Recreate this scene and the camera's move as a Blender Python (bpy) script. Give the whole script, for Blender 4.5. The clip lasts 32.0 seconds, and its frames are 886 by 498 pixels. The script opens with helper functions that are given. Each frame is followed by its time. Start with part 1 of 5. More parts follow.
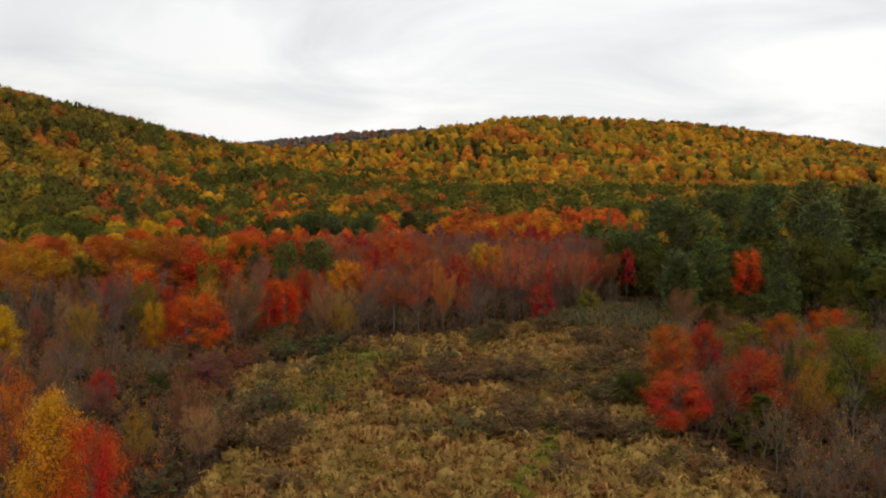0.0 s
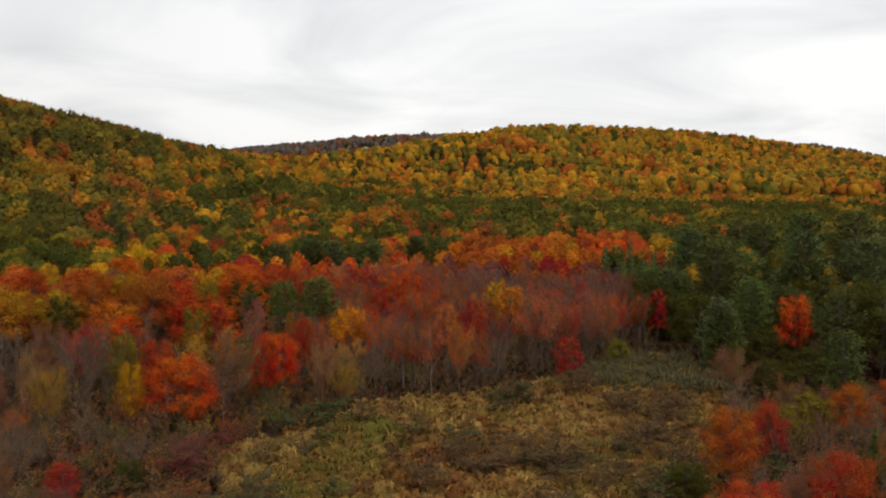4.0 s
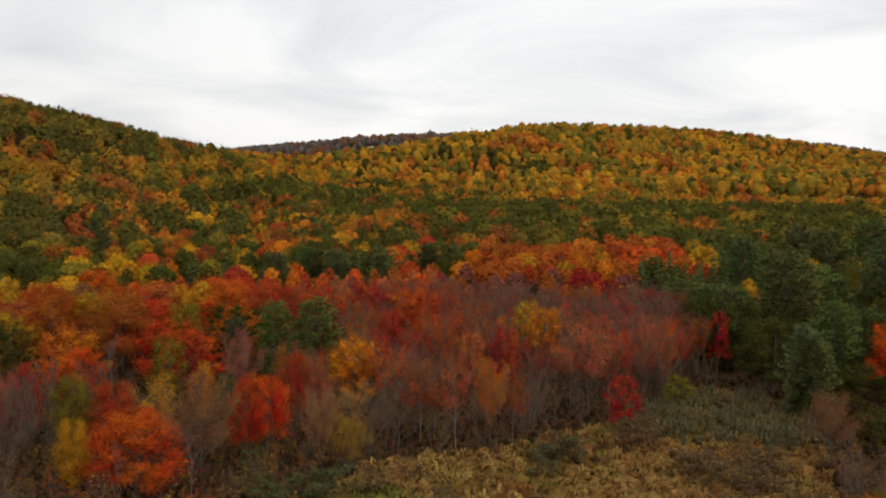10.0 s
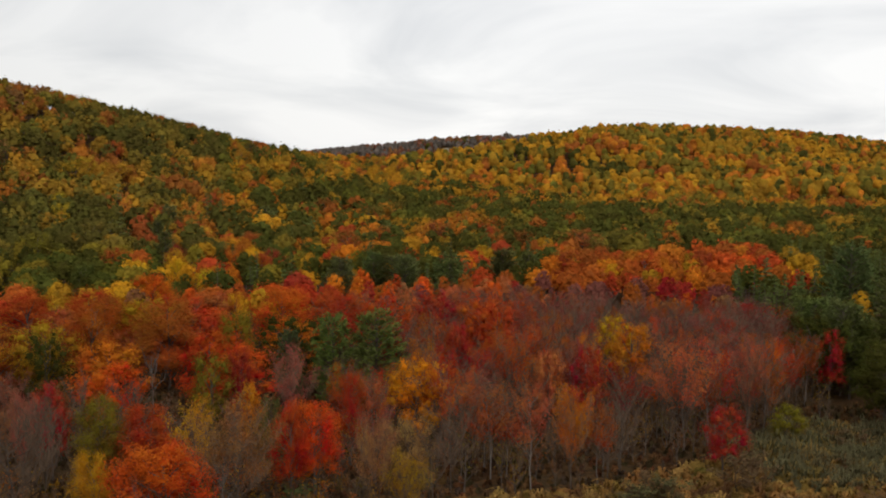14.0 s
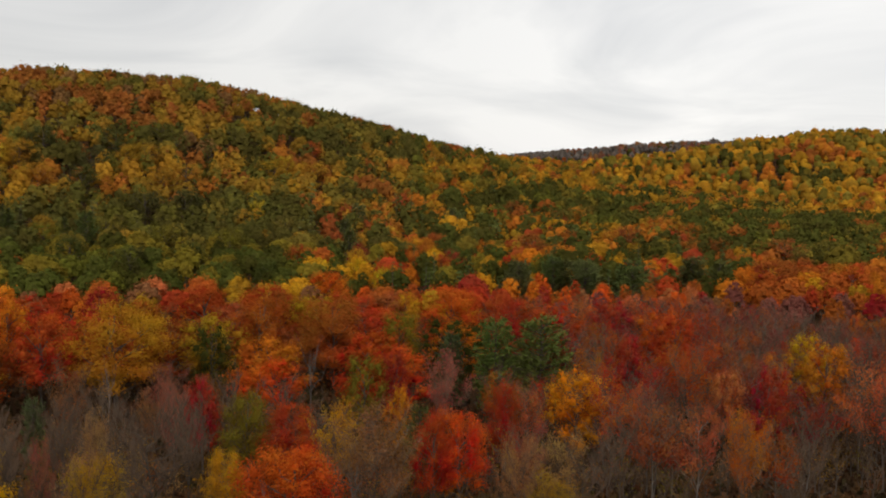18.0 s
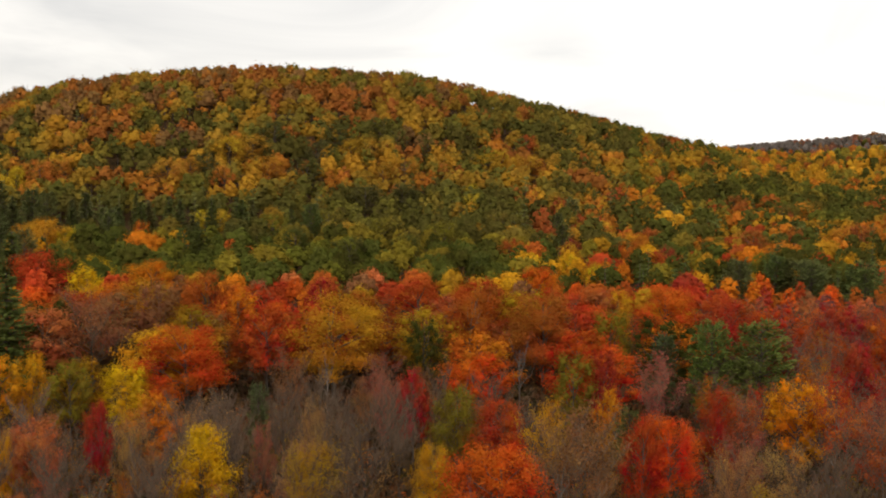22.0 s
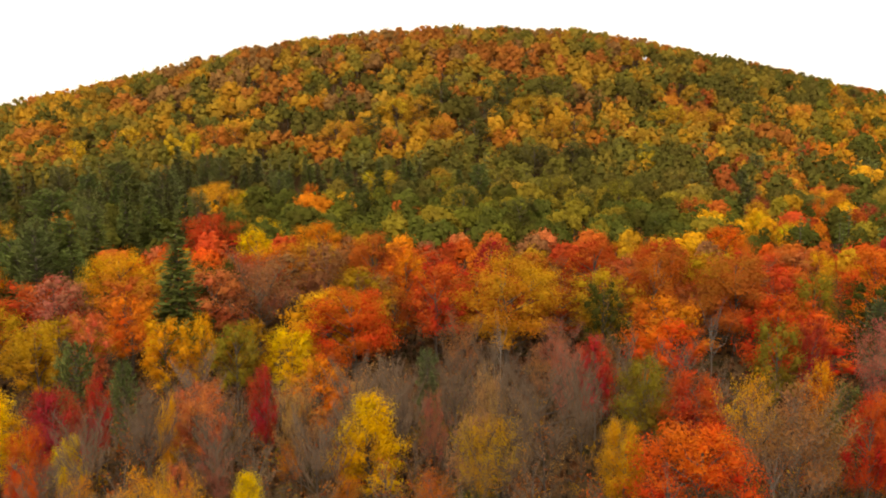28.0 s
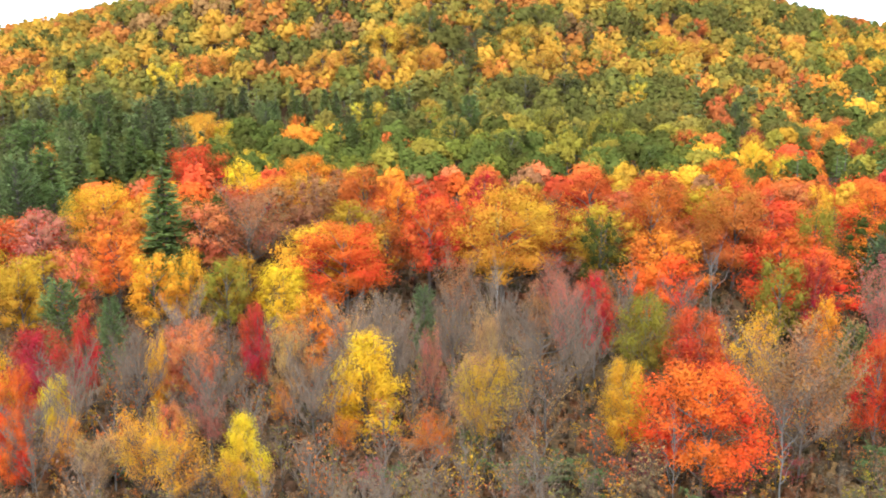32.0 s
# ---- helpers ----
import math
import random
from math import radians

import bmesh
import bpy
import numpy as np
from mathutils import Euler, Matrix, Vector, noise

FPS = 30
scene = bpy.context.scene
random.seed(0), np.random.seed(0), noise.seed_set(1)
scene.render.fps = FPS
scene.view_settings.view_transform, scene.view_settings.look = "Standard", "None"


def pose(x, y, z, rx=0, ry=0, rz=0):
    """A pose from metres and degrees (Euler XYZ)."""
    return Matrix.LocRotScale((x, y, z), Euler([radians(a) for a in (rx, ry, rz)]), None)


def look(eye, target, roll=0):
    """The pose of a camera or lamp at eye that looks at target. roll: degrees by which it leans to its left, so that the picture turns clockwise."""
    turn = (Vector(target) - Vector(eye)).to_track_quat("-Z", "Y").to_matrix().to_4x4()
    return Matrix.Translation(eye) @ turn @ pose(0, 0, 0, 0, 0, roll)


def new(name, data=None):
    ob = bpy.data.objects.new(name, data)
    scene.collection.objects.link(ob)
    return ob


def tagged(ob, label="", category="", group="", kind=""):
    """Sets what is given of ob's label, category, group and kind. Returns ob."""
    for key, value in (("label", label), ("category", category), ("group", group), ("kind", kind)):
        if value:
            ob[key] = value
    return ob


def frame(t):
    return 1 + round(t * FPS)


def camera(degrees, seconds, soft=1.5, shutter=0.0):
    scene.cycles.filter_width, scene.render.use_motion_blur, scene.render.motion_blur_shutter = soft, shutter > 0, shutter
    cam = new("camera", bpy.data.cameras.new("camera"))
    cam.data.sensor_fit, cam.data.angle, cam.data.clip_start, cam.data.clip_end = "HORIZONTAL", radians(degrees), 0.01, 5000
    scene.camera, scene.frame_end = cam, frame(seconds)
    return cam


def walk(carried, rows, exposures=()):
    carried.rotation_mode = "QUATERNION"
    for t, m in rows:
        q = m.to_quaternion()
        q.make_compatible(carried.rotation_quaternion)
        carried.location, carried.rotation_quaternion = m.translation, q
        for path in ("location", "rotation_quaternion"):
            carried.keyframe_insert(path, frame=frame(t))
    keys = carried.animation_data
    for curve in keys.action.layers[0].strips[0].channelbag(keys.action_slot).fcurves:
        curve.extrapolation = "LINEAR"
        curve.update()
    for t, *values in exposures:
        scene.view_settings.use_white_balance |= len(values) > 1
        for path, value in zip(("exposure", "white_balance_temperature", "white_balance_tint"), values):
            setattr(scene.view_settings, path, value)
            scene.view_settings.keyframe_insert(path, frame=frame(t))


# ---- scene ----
# camera: a drone that flies forward, turns to its left and tips down
cam = camera(48.0, 32.0, soft=2.0)
PATH = [
(0, -0.00, -0.00, 38.50, 0.356, -5.782, -0.075),
(0.5, -0.25, 2.64, 39.48, 0.395, -5.705, -0.062),
(1, -0.70, 5.52, 40.35, 0.389, -5.638, 0.027),
(1.5, -1.12, 8.38, 41.19, 0.379, -5.606, 0.148),
(2, -1.37, 11.17, 41.92, 0.391, -5.600, 0.200),
(2.5, -1.83, 14.19, 42.61, 0.374, -5.609, 0.275),
(3, -2.09, 17.07, 43.41, 0.403, -5.641, 0.266),
(3.5, -2.48, 20.07, 44.14, 0.418, -5.625, 0.303),
(5.5, -3.93, 32.51, 45.33, 0.485, -5.664, 0.344),
(6, -4.17, 35.74, 44.98, 0.530, -5.642, 0.265),
(6.5, -4.53, 39.04, 44.70, 0.534, -5.651, 0.263),
(7, -4.66, 41.99, 44.57, 0.578, -5.664, 0.300),
(7.5, -4.90, 44.79, 44.63, 0.616, -5.694, 0.299),
(8, -5.16, 47.64, 44.53, 0.642, -5.668, 0.307),
(8.5, -5.38, 50.45, 44.51, 0.680, -5.663, 0.231),
(9, -5.82, 53.54, 44.29, 0.680, -5.619, 0.335),
(9.5, -6.17, 56.26, 44.21, 0.703, -5.633, 0.328),
(10, -6.42, 58.74, 44.08, 0.746, -5.646, 0.354),
(10.5, -6.81, 61.45, 43.98, 0.768, -5.702, 0.378),
(11, -7.18, 64.39, 43.69, 0.813, -5.676, 0.364),
(11.5, -7.45, 66.88, 43.60, 0.858, -5.661, 0.298),
(12, -7.50, 69.17, 43.55, 0.980, -5.665, 0.264),
(12.5, -7.50, 71.38, 43.54, 1.868, -5.671, 0.191),
(13, -7.27, 73.50, 43.38, 3.176, -5.631, 0.205),
(13.5, -7.02, 75.70, 43.16, 4.349, -5.564, 0.284),
(14, -6.57, 77.48, 43.08, 5.109, -5.520, 0.327),
(14.5, -6.10, 79.24, 42.79, 6.614, -5.426, 0.395),
(15, -5.70, 81.24, 42.67, 8.425, -5.381, 0.547),
(15.5, -4.90, 82.96, 42.41, 10.393, -5.328, 0.577),
(17.5, -3.20, 86.69, 41.89, 15.082, -5.285, 0.961),
(18, -2.92, 87.08, 41.91, 16.626, -5.347, 0.940),
(18.5, -2.64, 86.75, 42.08, 18.487, -5.439, 0.902),
(19, -2.53, 86.71, 42.09, 20.021, -5.512, 1.056),
(19.5, -2.62, 86.74, 42.13, 20.301, -5.528, 1.102),
(20, -2.76, 86.96, 42.19, 20.940, -5.613, 1.073),
(20.5, -2.86, 87.51, 42.13, 22.882, -5.726, 0.933),
(21, -2.76, 87.73, 42.12, 24.928, -5.799, 0.718),
(21.5, -2.74, 87.90, 42.42, 26.924, -5.918, 0.705),
(22, -2.98, 88.11, 42.61, 28.926, -5.984, 0.694),
(22.5, -4.37, 89.14, 42.39, 30.848, -6.036, 0.667),
(23, -5.53, 90.03, 42.04, 32.768, -6.026, 0.526),
(23.5, -6.28, 90.71, 41.68, 34.653, -6.000, 0.377),
(24, -7.05, 91.04, 41.64, 36.306, -5.971, 0.221),
(24.5, -7.25, 91.25, 41.57, 37.776, -5.892, -0.014),
(25, -7.79, 91.73, 41.41, 38.903, -5.791, -0.280),
(25.5, -8.31, 92.93, 41.11, 39.740, -5.715, -0.449),
(27.5, -9.61, 95.96, 40.70, 38.766, -6.345, -0.753),
(28, -10.10, 96.66, 40.30, 38.533, -8.007, -0.796),
(28.5, -10.69, 97.65, 39.99, 38.444, -9.229, -0.781),
(29, -11.02, 98.60, 39.78, 38.367, -10.029, -0.878),
(29.5, -11.31, 99.46, 39.70, 38.301, -10.583, -0.853),
(30, -11.49, 99.86, 39.70, 38.188, -10.968, -0.815),
(30.5, -11.79, 99.98, 39.70, 38.085, -11.280, -0.816),
(31, -12.30, 99.75, 39.74, 37.950, -11.488, -0.757),
(31.5, -12.74, 99.27, 39.85, 37.844, -11.694, -0.703),
(32, -13.35, 98.66, 39.98, 37.742, -11.906, -0.604),
]


def aim(x, y, z, yaw, pitch, roll):
    return pose(x, y, z, 0, 0, yaw) @ pose(0, 0, 0, 90 + pitch) @ pose(0, 0, 0, 0, 0, roll)


walk(cam, [(t, aim(*row)) for t, *row in PATH],
     exposures=[(0.0, 0.0, 6500, 10), (15.0, -0.03, 6500, 10), (17.5, -0.05, 6600, 10), (19.0, -0.02, 6600, 10), (21.0, 0.2, 6750, 10), (23.0, 0.42, 7000, 11), (25.0, 0.52, 7200, 11), (27.5, 0.62, 7600, 11),
                (28.0, 0.98, 8100, 12), (28.5, 1.45, 8100, 12), (29.0, 1.86, 7800, 11), (29.5, 2.06, 7000, 9), (30.0, 2.14, 6350, 6), (32.0, 2.2, 5300, 2)])


# ---- world and sun: an overcast autumn afternoon ----
def shader(tree, kind, **inputs):
    node = tree.nodes.new(kind)
    for key, value in inputs.items():
        node.inputs[key.replace("_", " ")].default_value = value
    return node


def make_world():
    world = bpy.data.worlds.new("sky")
    scene.world = world
    world.use_nodes = True
    tree = world.node_tree
    tree.nodes.clear()
    link = tree.links.new
    out = tree.nodes.new("ShaderNodeOutputWorld")
    sky = tree.nodes.new("ShaderNodeTexSky")
    sky.sky_type, sky.sun_disc, sky.sun_elevation, sky.sun_rotation = "NISHITA", False, radians(38), radians(150)
    clear = tree.nodes.new("ShaderNodeBackground")
    clear.inputs["Strength"].default_value = 0.1
    link(sky.outputs["Color"], clear.inputs["Color"])
    # the cloud deck: long soft streaks, flattened towards the horizon
    coords = tree.nodes.new("ShaderNodeTexCoord")
    split = tree.nodes.new("ShaderNodeSeparateXYZ")
    link(coords.outputs["Generated"], split.inputs[0])
    up = shader(tree, "ShaderNodeMath")
    up.operation = "MAXIMUM"
    up.inputs[1].default_value = 0.0
    link(split.outputs["Z"], up.inputs[0])
    lift = tree.nodes.new("ShaderNodeMath")
    lift.operation = "ADD"
    lift.inputs[1].default_value = 0.26
    link(up.outputs[0], lift.inputs[0])
    flat = []
    for axis in "XY":
        part_of = tree.nodes.new("ShaderNodeMath")
        part_of.operation = "DIVIDE"
        link(split.outputs[axis], part_of.inputs[0])
        link(lift.outputs[0], part_of.inputs[1])
        flat.append(part_of)
    join = tree.nodes.new("ShaderNodeCombineXYZ")
    link(flat[0].outputs[0], join.inputs["X"])
    link(flat[1].outputs[0], join.inputs["Y"])
    broad = shader(tree, "ShaderNodeTexNoise", Scale=1.15, Detail=5.0, Roughness=0.52, Distortion=0.9)
    link(join.outputs[0], broad.inputs["Vector"])
    ramp = tree.nodes.new("ShaderNodeValToRGB")
    ramp.color_ramp.elements[0].position, ramp.color_ramp.elements[0].color = 0.32, (0.70, 0.71, 0.725, 1)
    ramp.color_ramp.elements[1].position, ramp.color_ramp.elements[1].color = 0.60, (0.93, 0.925, 0.915, 1)
    link(broad.outputs[0], ramp.inputs["Fac"])
    deck = tree.nodes.new("ShaderNodeBackground")
    deck.inputs["Strength"].default_value = 1.22
    link(ramp.outputs["Color"], deck.inputs["Color"])
    # the deck is thicker, and so darker, towards the west
    west = tree.nodes.new("ShaderNodeMapRange")
    west.inputs["From Min"].default_value, west.inputs["From Max"].default_value = -0.72, -0.08
    west.inputs["To Min"].default_value, west.inputs["To Max"].default_value = 0.86, 1.11
    link(split.outputs["X"], west.inputs["Value"])
    link(west.outputs[0], deck.inputs["Strength"])
    both = tree.nodes.new("ShaderNodeMixShader")
    both.inputs["Fac"].default_value = 0.94
    link(clear.outputs[0], both.inputs[1])
    link(deck.outputs[0], both.inputs[2])
    link(both.outputs[0], out.inputs["Surface"])


make_world()
sun_lamp = bpy.data.lights.new("sun", "SUN")
sun_lamp.energy, sun_lamp.angle, sun_lamp.color = 0.7, radians(20), (1.0, 0.96, 0.9)
sun = new("sun", sun_lamp)
sun.matrix_world = look((60, -140, 150), (0, 0, 0))


# ---- materials ----
def material(name):
    mat = bpy.data.materials.new(name)
    mat.use_nodes = True
    tree = mat.node_tree
    tree.nodes.clear()
    return mat, tree, tree.links.new


def mixed(tree, a, b, fac, kind="MIX"):
    node = tree.nodes.new("ShaderNodeMix")
    node.data_type, node.blend_type = "RGBA", kind
    for socket, value in ((6, a), (7, b), (0, fac)):
        if isinstance(value, (int, float)):
            node.inputs[socket].default_value = value
        elif isinstance(value, tuple):
            node.inputs[socket].default_value = (*value, 1)
        else:
            tree.links.new(value, node.inputs[socket])
    return node.outputs[2]


def ranged(tree, value, low, high):
    node = tree.nodes.new("ShaderNodeMapRange")
    node.inputs["To Min"].default_value, node.inputs["To Max"].default_value = low, high
    tree.links.new(value, node.inputs["Value"])
    return node.outputs[0]


def noisy(tree, scale, detail=3.0, space="Object", rough=0.55):
    coords = tree.nodes.new("ShaderNodeTexCoord")
    node = shader(tree, "ShaderNodeTexNoise", Scale=scale, Detail=detail, Roughness=rough)
    tree.links.new(coords.outputs[space], node.inputs["Vector"])
    return node.outputs[0]


def leaf_material(name, source, glow=0.35, shift=0.03, vary=0.25, grain=5.0, relief=0.12, gap_shade=0.62):
    """Leaves: the colour of the tree, turned a little in hue and value from leaf to leaf and from bough to bough."""
    mat, tree, link = material(name)
    out = tree.nodes.new("ShaderNodeOutputMaterial")
    if source == "object":
        base = tree.nodes.new("ShaderNodeObjectInfo").outputs["Color"]
    else:
        base = tree.nodes.new("ShaderNodeAttribute")
        base.attribute_name = source
        base = base.outputs["Color"]
    leaf = tree.nodes.new("ShaderNodeNewGeometry").outputs["Random Per Island"]
    bough = noisy(tree, 2.6 if source == "object" else 0.12, 2.0)
    tint = tree.nodes.new("ShaderNodeHueSaturation")
    blend = tree.nodes.new("ShaderNodeMath")
    blend.operation = "MULTIPLY_ADD"
    blend.inputs[1].default_value, blend.inputs[2].default_value = 2 * shift, 0.5 - 1.0 * shift
    link(bough, blend.inputs[0])
    link(blend.outputs[0], tint.inputs["Hue"])
    link(ranged(tree, leaf, 1 - vary, 1 + vary), tint.inputs["Value"])
    link(base, tint.inputs["Color"])
    clump = noisy(tree, grain, 3.0)
    dull = noisy(tree, 0.5 * grain, 2.0)
    colour = mixed(tree, tint.outputs[0], (0.10, 0.06, 0.03), ranged(tree, dull, -0.35, 0.45))
    # painted dark speckle stands in for the shaded gaps between leaves
    shade_gaps = tree.nodes.new("ShaderNodeMapRange")
    shade_gaps.interpolation_type = "SMOOTHSTEP"
    shade_gaps.inputs["From Min"].default_value, shade_gaps.inputs["From Max"].default_value = 0.42, 0.60
    shade_gaps.inputs["To Min"].default_value, shade_gaps.inputs["To Max"].default_value = 0.0, gap_shade
    link(noisy(tree, 2.2 * grain, 2.0), shade_gaps.inputs["Value"])
    colour = mixed(tree, colour, (0.030, 0.022, 0.010), shade_gaps.outputs[0])
    bump = shader(tree, "ShaderNodeBump", Strength=1.0, Distance=relief)
    link(clump, bump.inputs["Height"])
    face = shader(tree, "ShaderNodeBsdfPrincipled", Roughness=0.62)
    face.inputs["Specular IOR Level"].default_value = 0.0
    link(colour, face.inputs["Base Color"])
    link(bump.outputs[0], face.inputs["Normal"])
    through_leaf = tree.nodes.new("ShaderNodeBsdfTranslucent")
    link(colour, through_leaf.inputs["Color"])
    both = tree.nodes.new("ShaderNodeMixShader")
    both.inputs["Fac"].default_value = glow
    link(face.outputs[0], both.inputs[1])
    link(through_leaf.outputs[0], both.inputs[2])
    link(both.outputs[0], out.inputs["Surface"])
    return mat


def bark_material(name, dark, light, scale):
    mat, tree, link = material(name)
    out = tree.nodes.new("ShaderNodeOutputMaterial")
    who = tree.nodes.new("ShaderNodeObjectInfo").outputs["Random"]
    grain = noisy(tree, scale, 4.0)
    blotch = noisy(tree, scale * 0.12, 2.0)
    colour = mixed(tree, dark, light, ranged(tree, grain, -0.3, 1.3))
    colour = mixed(tree, colour, tuple(0.55 * v for v in light), ranged(tree, blotch, -0.5, 0.9))
    tint = tree.nodes.new("ShaderNodeHueSaturation")
    link(ranged(tree, who, 0.75, 1.25), tint.inputs["Value"])
    link(colour, tint.inputs["Color"])
    face = shader(tree, "ShaderNodeBsdfPrincipled", Roughness=0.85)
    face.inputs["Specular IOR Level"].default_value = 0.1
    link(tint.outputs[0], face.inputs["Base Color"])
    bump = shader(tree, "ShaderNodeBump", Strength=0.5, Distance=0.05)
    link(grain, bump.inputs["Height"])
    link(bump.outputs[0], face.inputs["Normal"])
    link(face.outputs[0], out.inputs["Surface"])
    return mat


def ground_material():
    """Leaf litter and dark earth; the open marsh is told by the attribute 'marsh', its wet green track by 'track'."""
    mat, tree, link = material("ground")
    out = tree.nodes.new("ShaderNodeOutputMaterial")
    fine = noisy(tree, 1.7, 5.0)
    wide = noisy(tree, 0.06, 4.0)
    mid = noisy(tree, 0.35, 4.0)
    litter = mixed(tree, (0.028, 0.017, 0.010), (0.14, 0.063, 0.022), ranged(tree, fine, -1.1, 2.1))
    litter = mixed(tree, litter, (0.06, 0.045, 0.02), ranged(tree, wide, -0.6, 1.2))
    straw = mixed(tree, (0.12, 0.07, 0.025), (0.30, 0.19, 0.06), ranged(tree, fine, -0.4, 1.4))
    straw = mixed(tree, straw, (0.15, 0.12, 0.03), ranged(tree, mid, -0.7, 1.3))
    for key, other in (("marsh", None), ("track", (0.13, 0.14, 0.03))):
        given = tree.nodes.new("ShaderNodeAttribute")
        given.attribute_name = key
        litter = mixed(tree, litter, straw if other is None else other, given.outputs["Fac"])
    face = shader(tree, "ShaderNodeBsdfPrincipled", Roughness=0.95)
    face.inputs["Specular IOR Level"].default_value = 0.06
    link(litter, face.inputs["Base Color"])
    bump = shader(tree, "ShaderNodeBump", Strength=0.8, Distance=0.3)
    link(fine, bump.inputs["Height"])
    link(bump.outputs[0], face.inputs["Normal"])
    link(face.outputs[0], out.inputs["Surface"])
    return mat


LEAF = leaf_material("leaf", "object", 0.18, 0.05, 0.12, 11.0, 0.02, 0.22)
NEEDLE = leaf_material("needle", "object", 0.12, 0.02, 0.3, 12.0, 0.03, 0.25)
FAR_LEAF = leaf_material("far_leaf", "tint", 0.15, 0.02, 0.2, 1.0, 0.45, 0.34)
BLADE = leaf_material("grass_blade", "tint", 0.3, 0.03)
BARK = bark_material("grey_bark", (0.055, 0.042, 0.033), (0.19, 0.15, 0.118), 3.0)
STEM = bark_material("slender_bark", (0.08, 0.066, 0.056), (0.30, 0.255, 0.215), 3.0)
TWIG = bark_material("twig_bark", (0.083, 0.052, 0.034), (0.225, 0.150, 0.098), 1.5)
BRUSH_WOOD = bark_material("brush_bark", (0.06, 0.042, 0.027), (0.16, 0.112, 0.068), 1.5)
DEAD = bark_material("dead_bark", (0.13, 0.105, 0.088), (0.34, 0.29, 0.245), 2.0)
PALE = bark_material("pale_bark", (0.22, 0.19, 0.16), (0.55, 0.51, 0.45), 2.0)
GROUND = ground_material()

COLOURS = {
    "crimson": (0.480, 0.042, 0.026), "red": (0.600, 0.076, 0.020), "scarlet": (0.800, 0.120, 0.017), "orange": (0.790, 0.226, 0.018),
    "gold": (0.800, 0.362, 0.019), "golden": (0.560, 0.282, 0.020), "yellow": (0.880, 0.530, 0.014), "rust": (0.560, 0.136, 0.021),
    "russet": (0.350, 0.145, 0.055), "tan": (0.520, 0.265, 0.090), "olive": (0.285, 0.208, 0.023), "oak": (0.088, 0.086, 0.014),
    "green": (0.098, 0.109, 0.018), "lime": (0.168, 0.162, 0.021), "pine": (0.112, 0.136, 0.037), "greypine": (0.122, 0.147, 0.050),
    "flame": (0.860, 0.270, 0.012), "brightpine": (0.125, 0.172, 0.038), "pink": (0.480, 0.145, 0.085), "salmon": (0.660, 0.175, 0.055), "bark": (0.24, 0.15, 0.09),
    # mauve: purple-brown wood with distance haze mixed into its colour
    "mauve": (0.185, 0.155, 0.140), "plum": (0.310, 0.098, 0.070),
}

# ---- the land: a flat valley floor and rounded hills: centre, two half widths, turn, height ----
HILLS = [
    (-337.0, 559.9, 191.3, 103.0, 1.120, 71.7),
    (-391.1, 707.0, 20.2, 140.7, -0.872, 32.0),
    (254.5, 1300.8, 84.2, 331.1, -0.762, 58.9),
    (-450.5, 560.5, 53.3, 174.9, -0.173, 11.9),
    (11.5, 2187.6, 420.0, 183.3, 0.489, 68.0),
    (784.0, 2307.7, 142.6, 176.0, 2.158, 48.9),
    (834.4, 1523.6, 334.8, 153.0, -0.206, 19.8),
    (153.8, 1018.0, 220.9, 112.1, -0.032, 21.5),
    (-445.0, 462.0, 55.0, 55.0, 0.0, 1.6),
    (-285.0, 612.0, 42.0, 60.0, 0.0, 1.6),
]


def land(x, y):
    """Height of the ground."""
    x, y = np.asarray(x, float), np.asarray(y, float)
    h = 0.0 * x
    for cx, cy, wide, deep, turn, tall in HILLS:
        u = (x - cx) * math.cos(turn) + (y - cy) * math.sin(turn)
        v = (y - cy) * math.cos(turn) - (x - cx) * math.sin(turn)
        h = h + tall * np.exp(-0.5 * ((u / wide) ** 2 + (v / deep) ** 2))
    return h + 0.35 * np.sin(x * 0.11 + 1.3) * np.sin(y * 0.09)


MARSH = [(-34, -200), (-30, 95), (-27, 121), (-33, 150), (-37, 168), (-25, 180), (-16, 196), (4, 204), (20, 216), (34, 236), (47, 234), (50, 205),
         (42, 182), (33, 152), (30, 126), (35, 114), (37, 98), (42, 78), (64, 40), (64, -200)]


def inside(x, y, ring):
    """Whether each of the points lies in the ring."""
    x, y = np.asarray(x, float), np.asarray(y, float)
    odd = np.zeros(x.shape, bool)
    for (ax, ay), (bx, by) in zip(ring, ring[1:] + ring[:1]):
        cross = (ay > y) != (by > y)
        odd ^= cross & (x < (bx - ax) * (y - ay) / (by - ay + 1e-9) + ax)
    return odd


def mesh_from(name, verts, faces, mat, smooth=False):
    """A mesh of quads and triangles from arrays."""
    mesh = bpy.data.meshes.new(name)
    verts = np.asarray(verts, np.float32)
    loops = np.concatenate([np.ravel(f) for f in faces]).astype(np.int32)
    sizes = np.concatenate([np.full(len(f), np.shape(f)[1]) for f in faces if len(f)]).astype(np.int32)
    mesh.vertices.add(len(verts))
    mesh.vertices.foreach_set("co", verts.ravel())
    mesh.loops.add(len(loops))
    mesh.loops.foreach_set("vertex_index", loops)
    mesh.polygons.add(len(sizes))
    mesh.polygons.foreach_set("loop_start", np.concatenate([[0], np.cumsum(sizes)[:-1]]).astype(np.int32))
    mesh.polygons.foreach_set("loop_total", sizes)
    mesh.update(calc_edges=True)
    mesh.validate()
    mesh.materials.append(mat)
    if smooth:
        mesh.polygons.foreach_set("use_smooth", np.ones(len(sizes), bool))
    return mesh


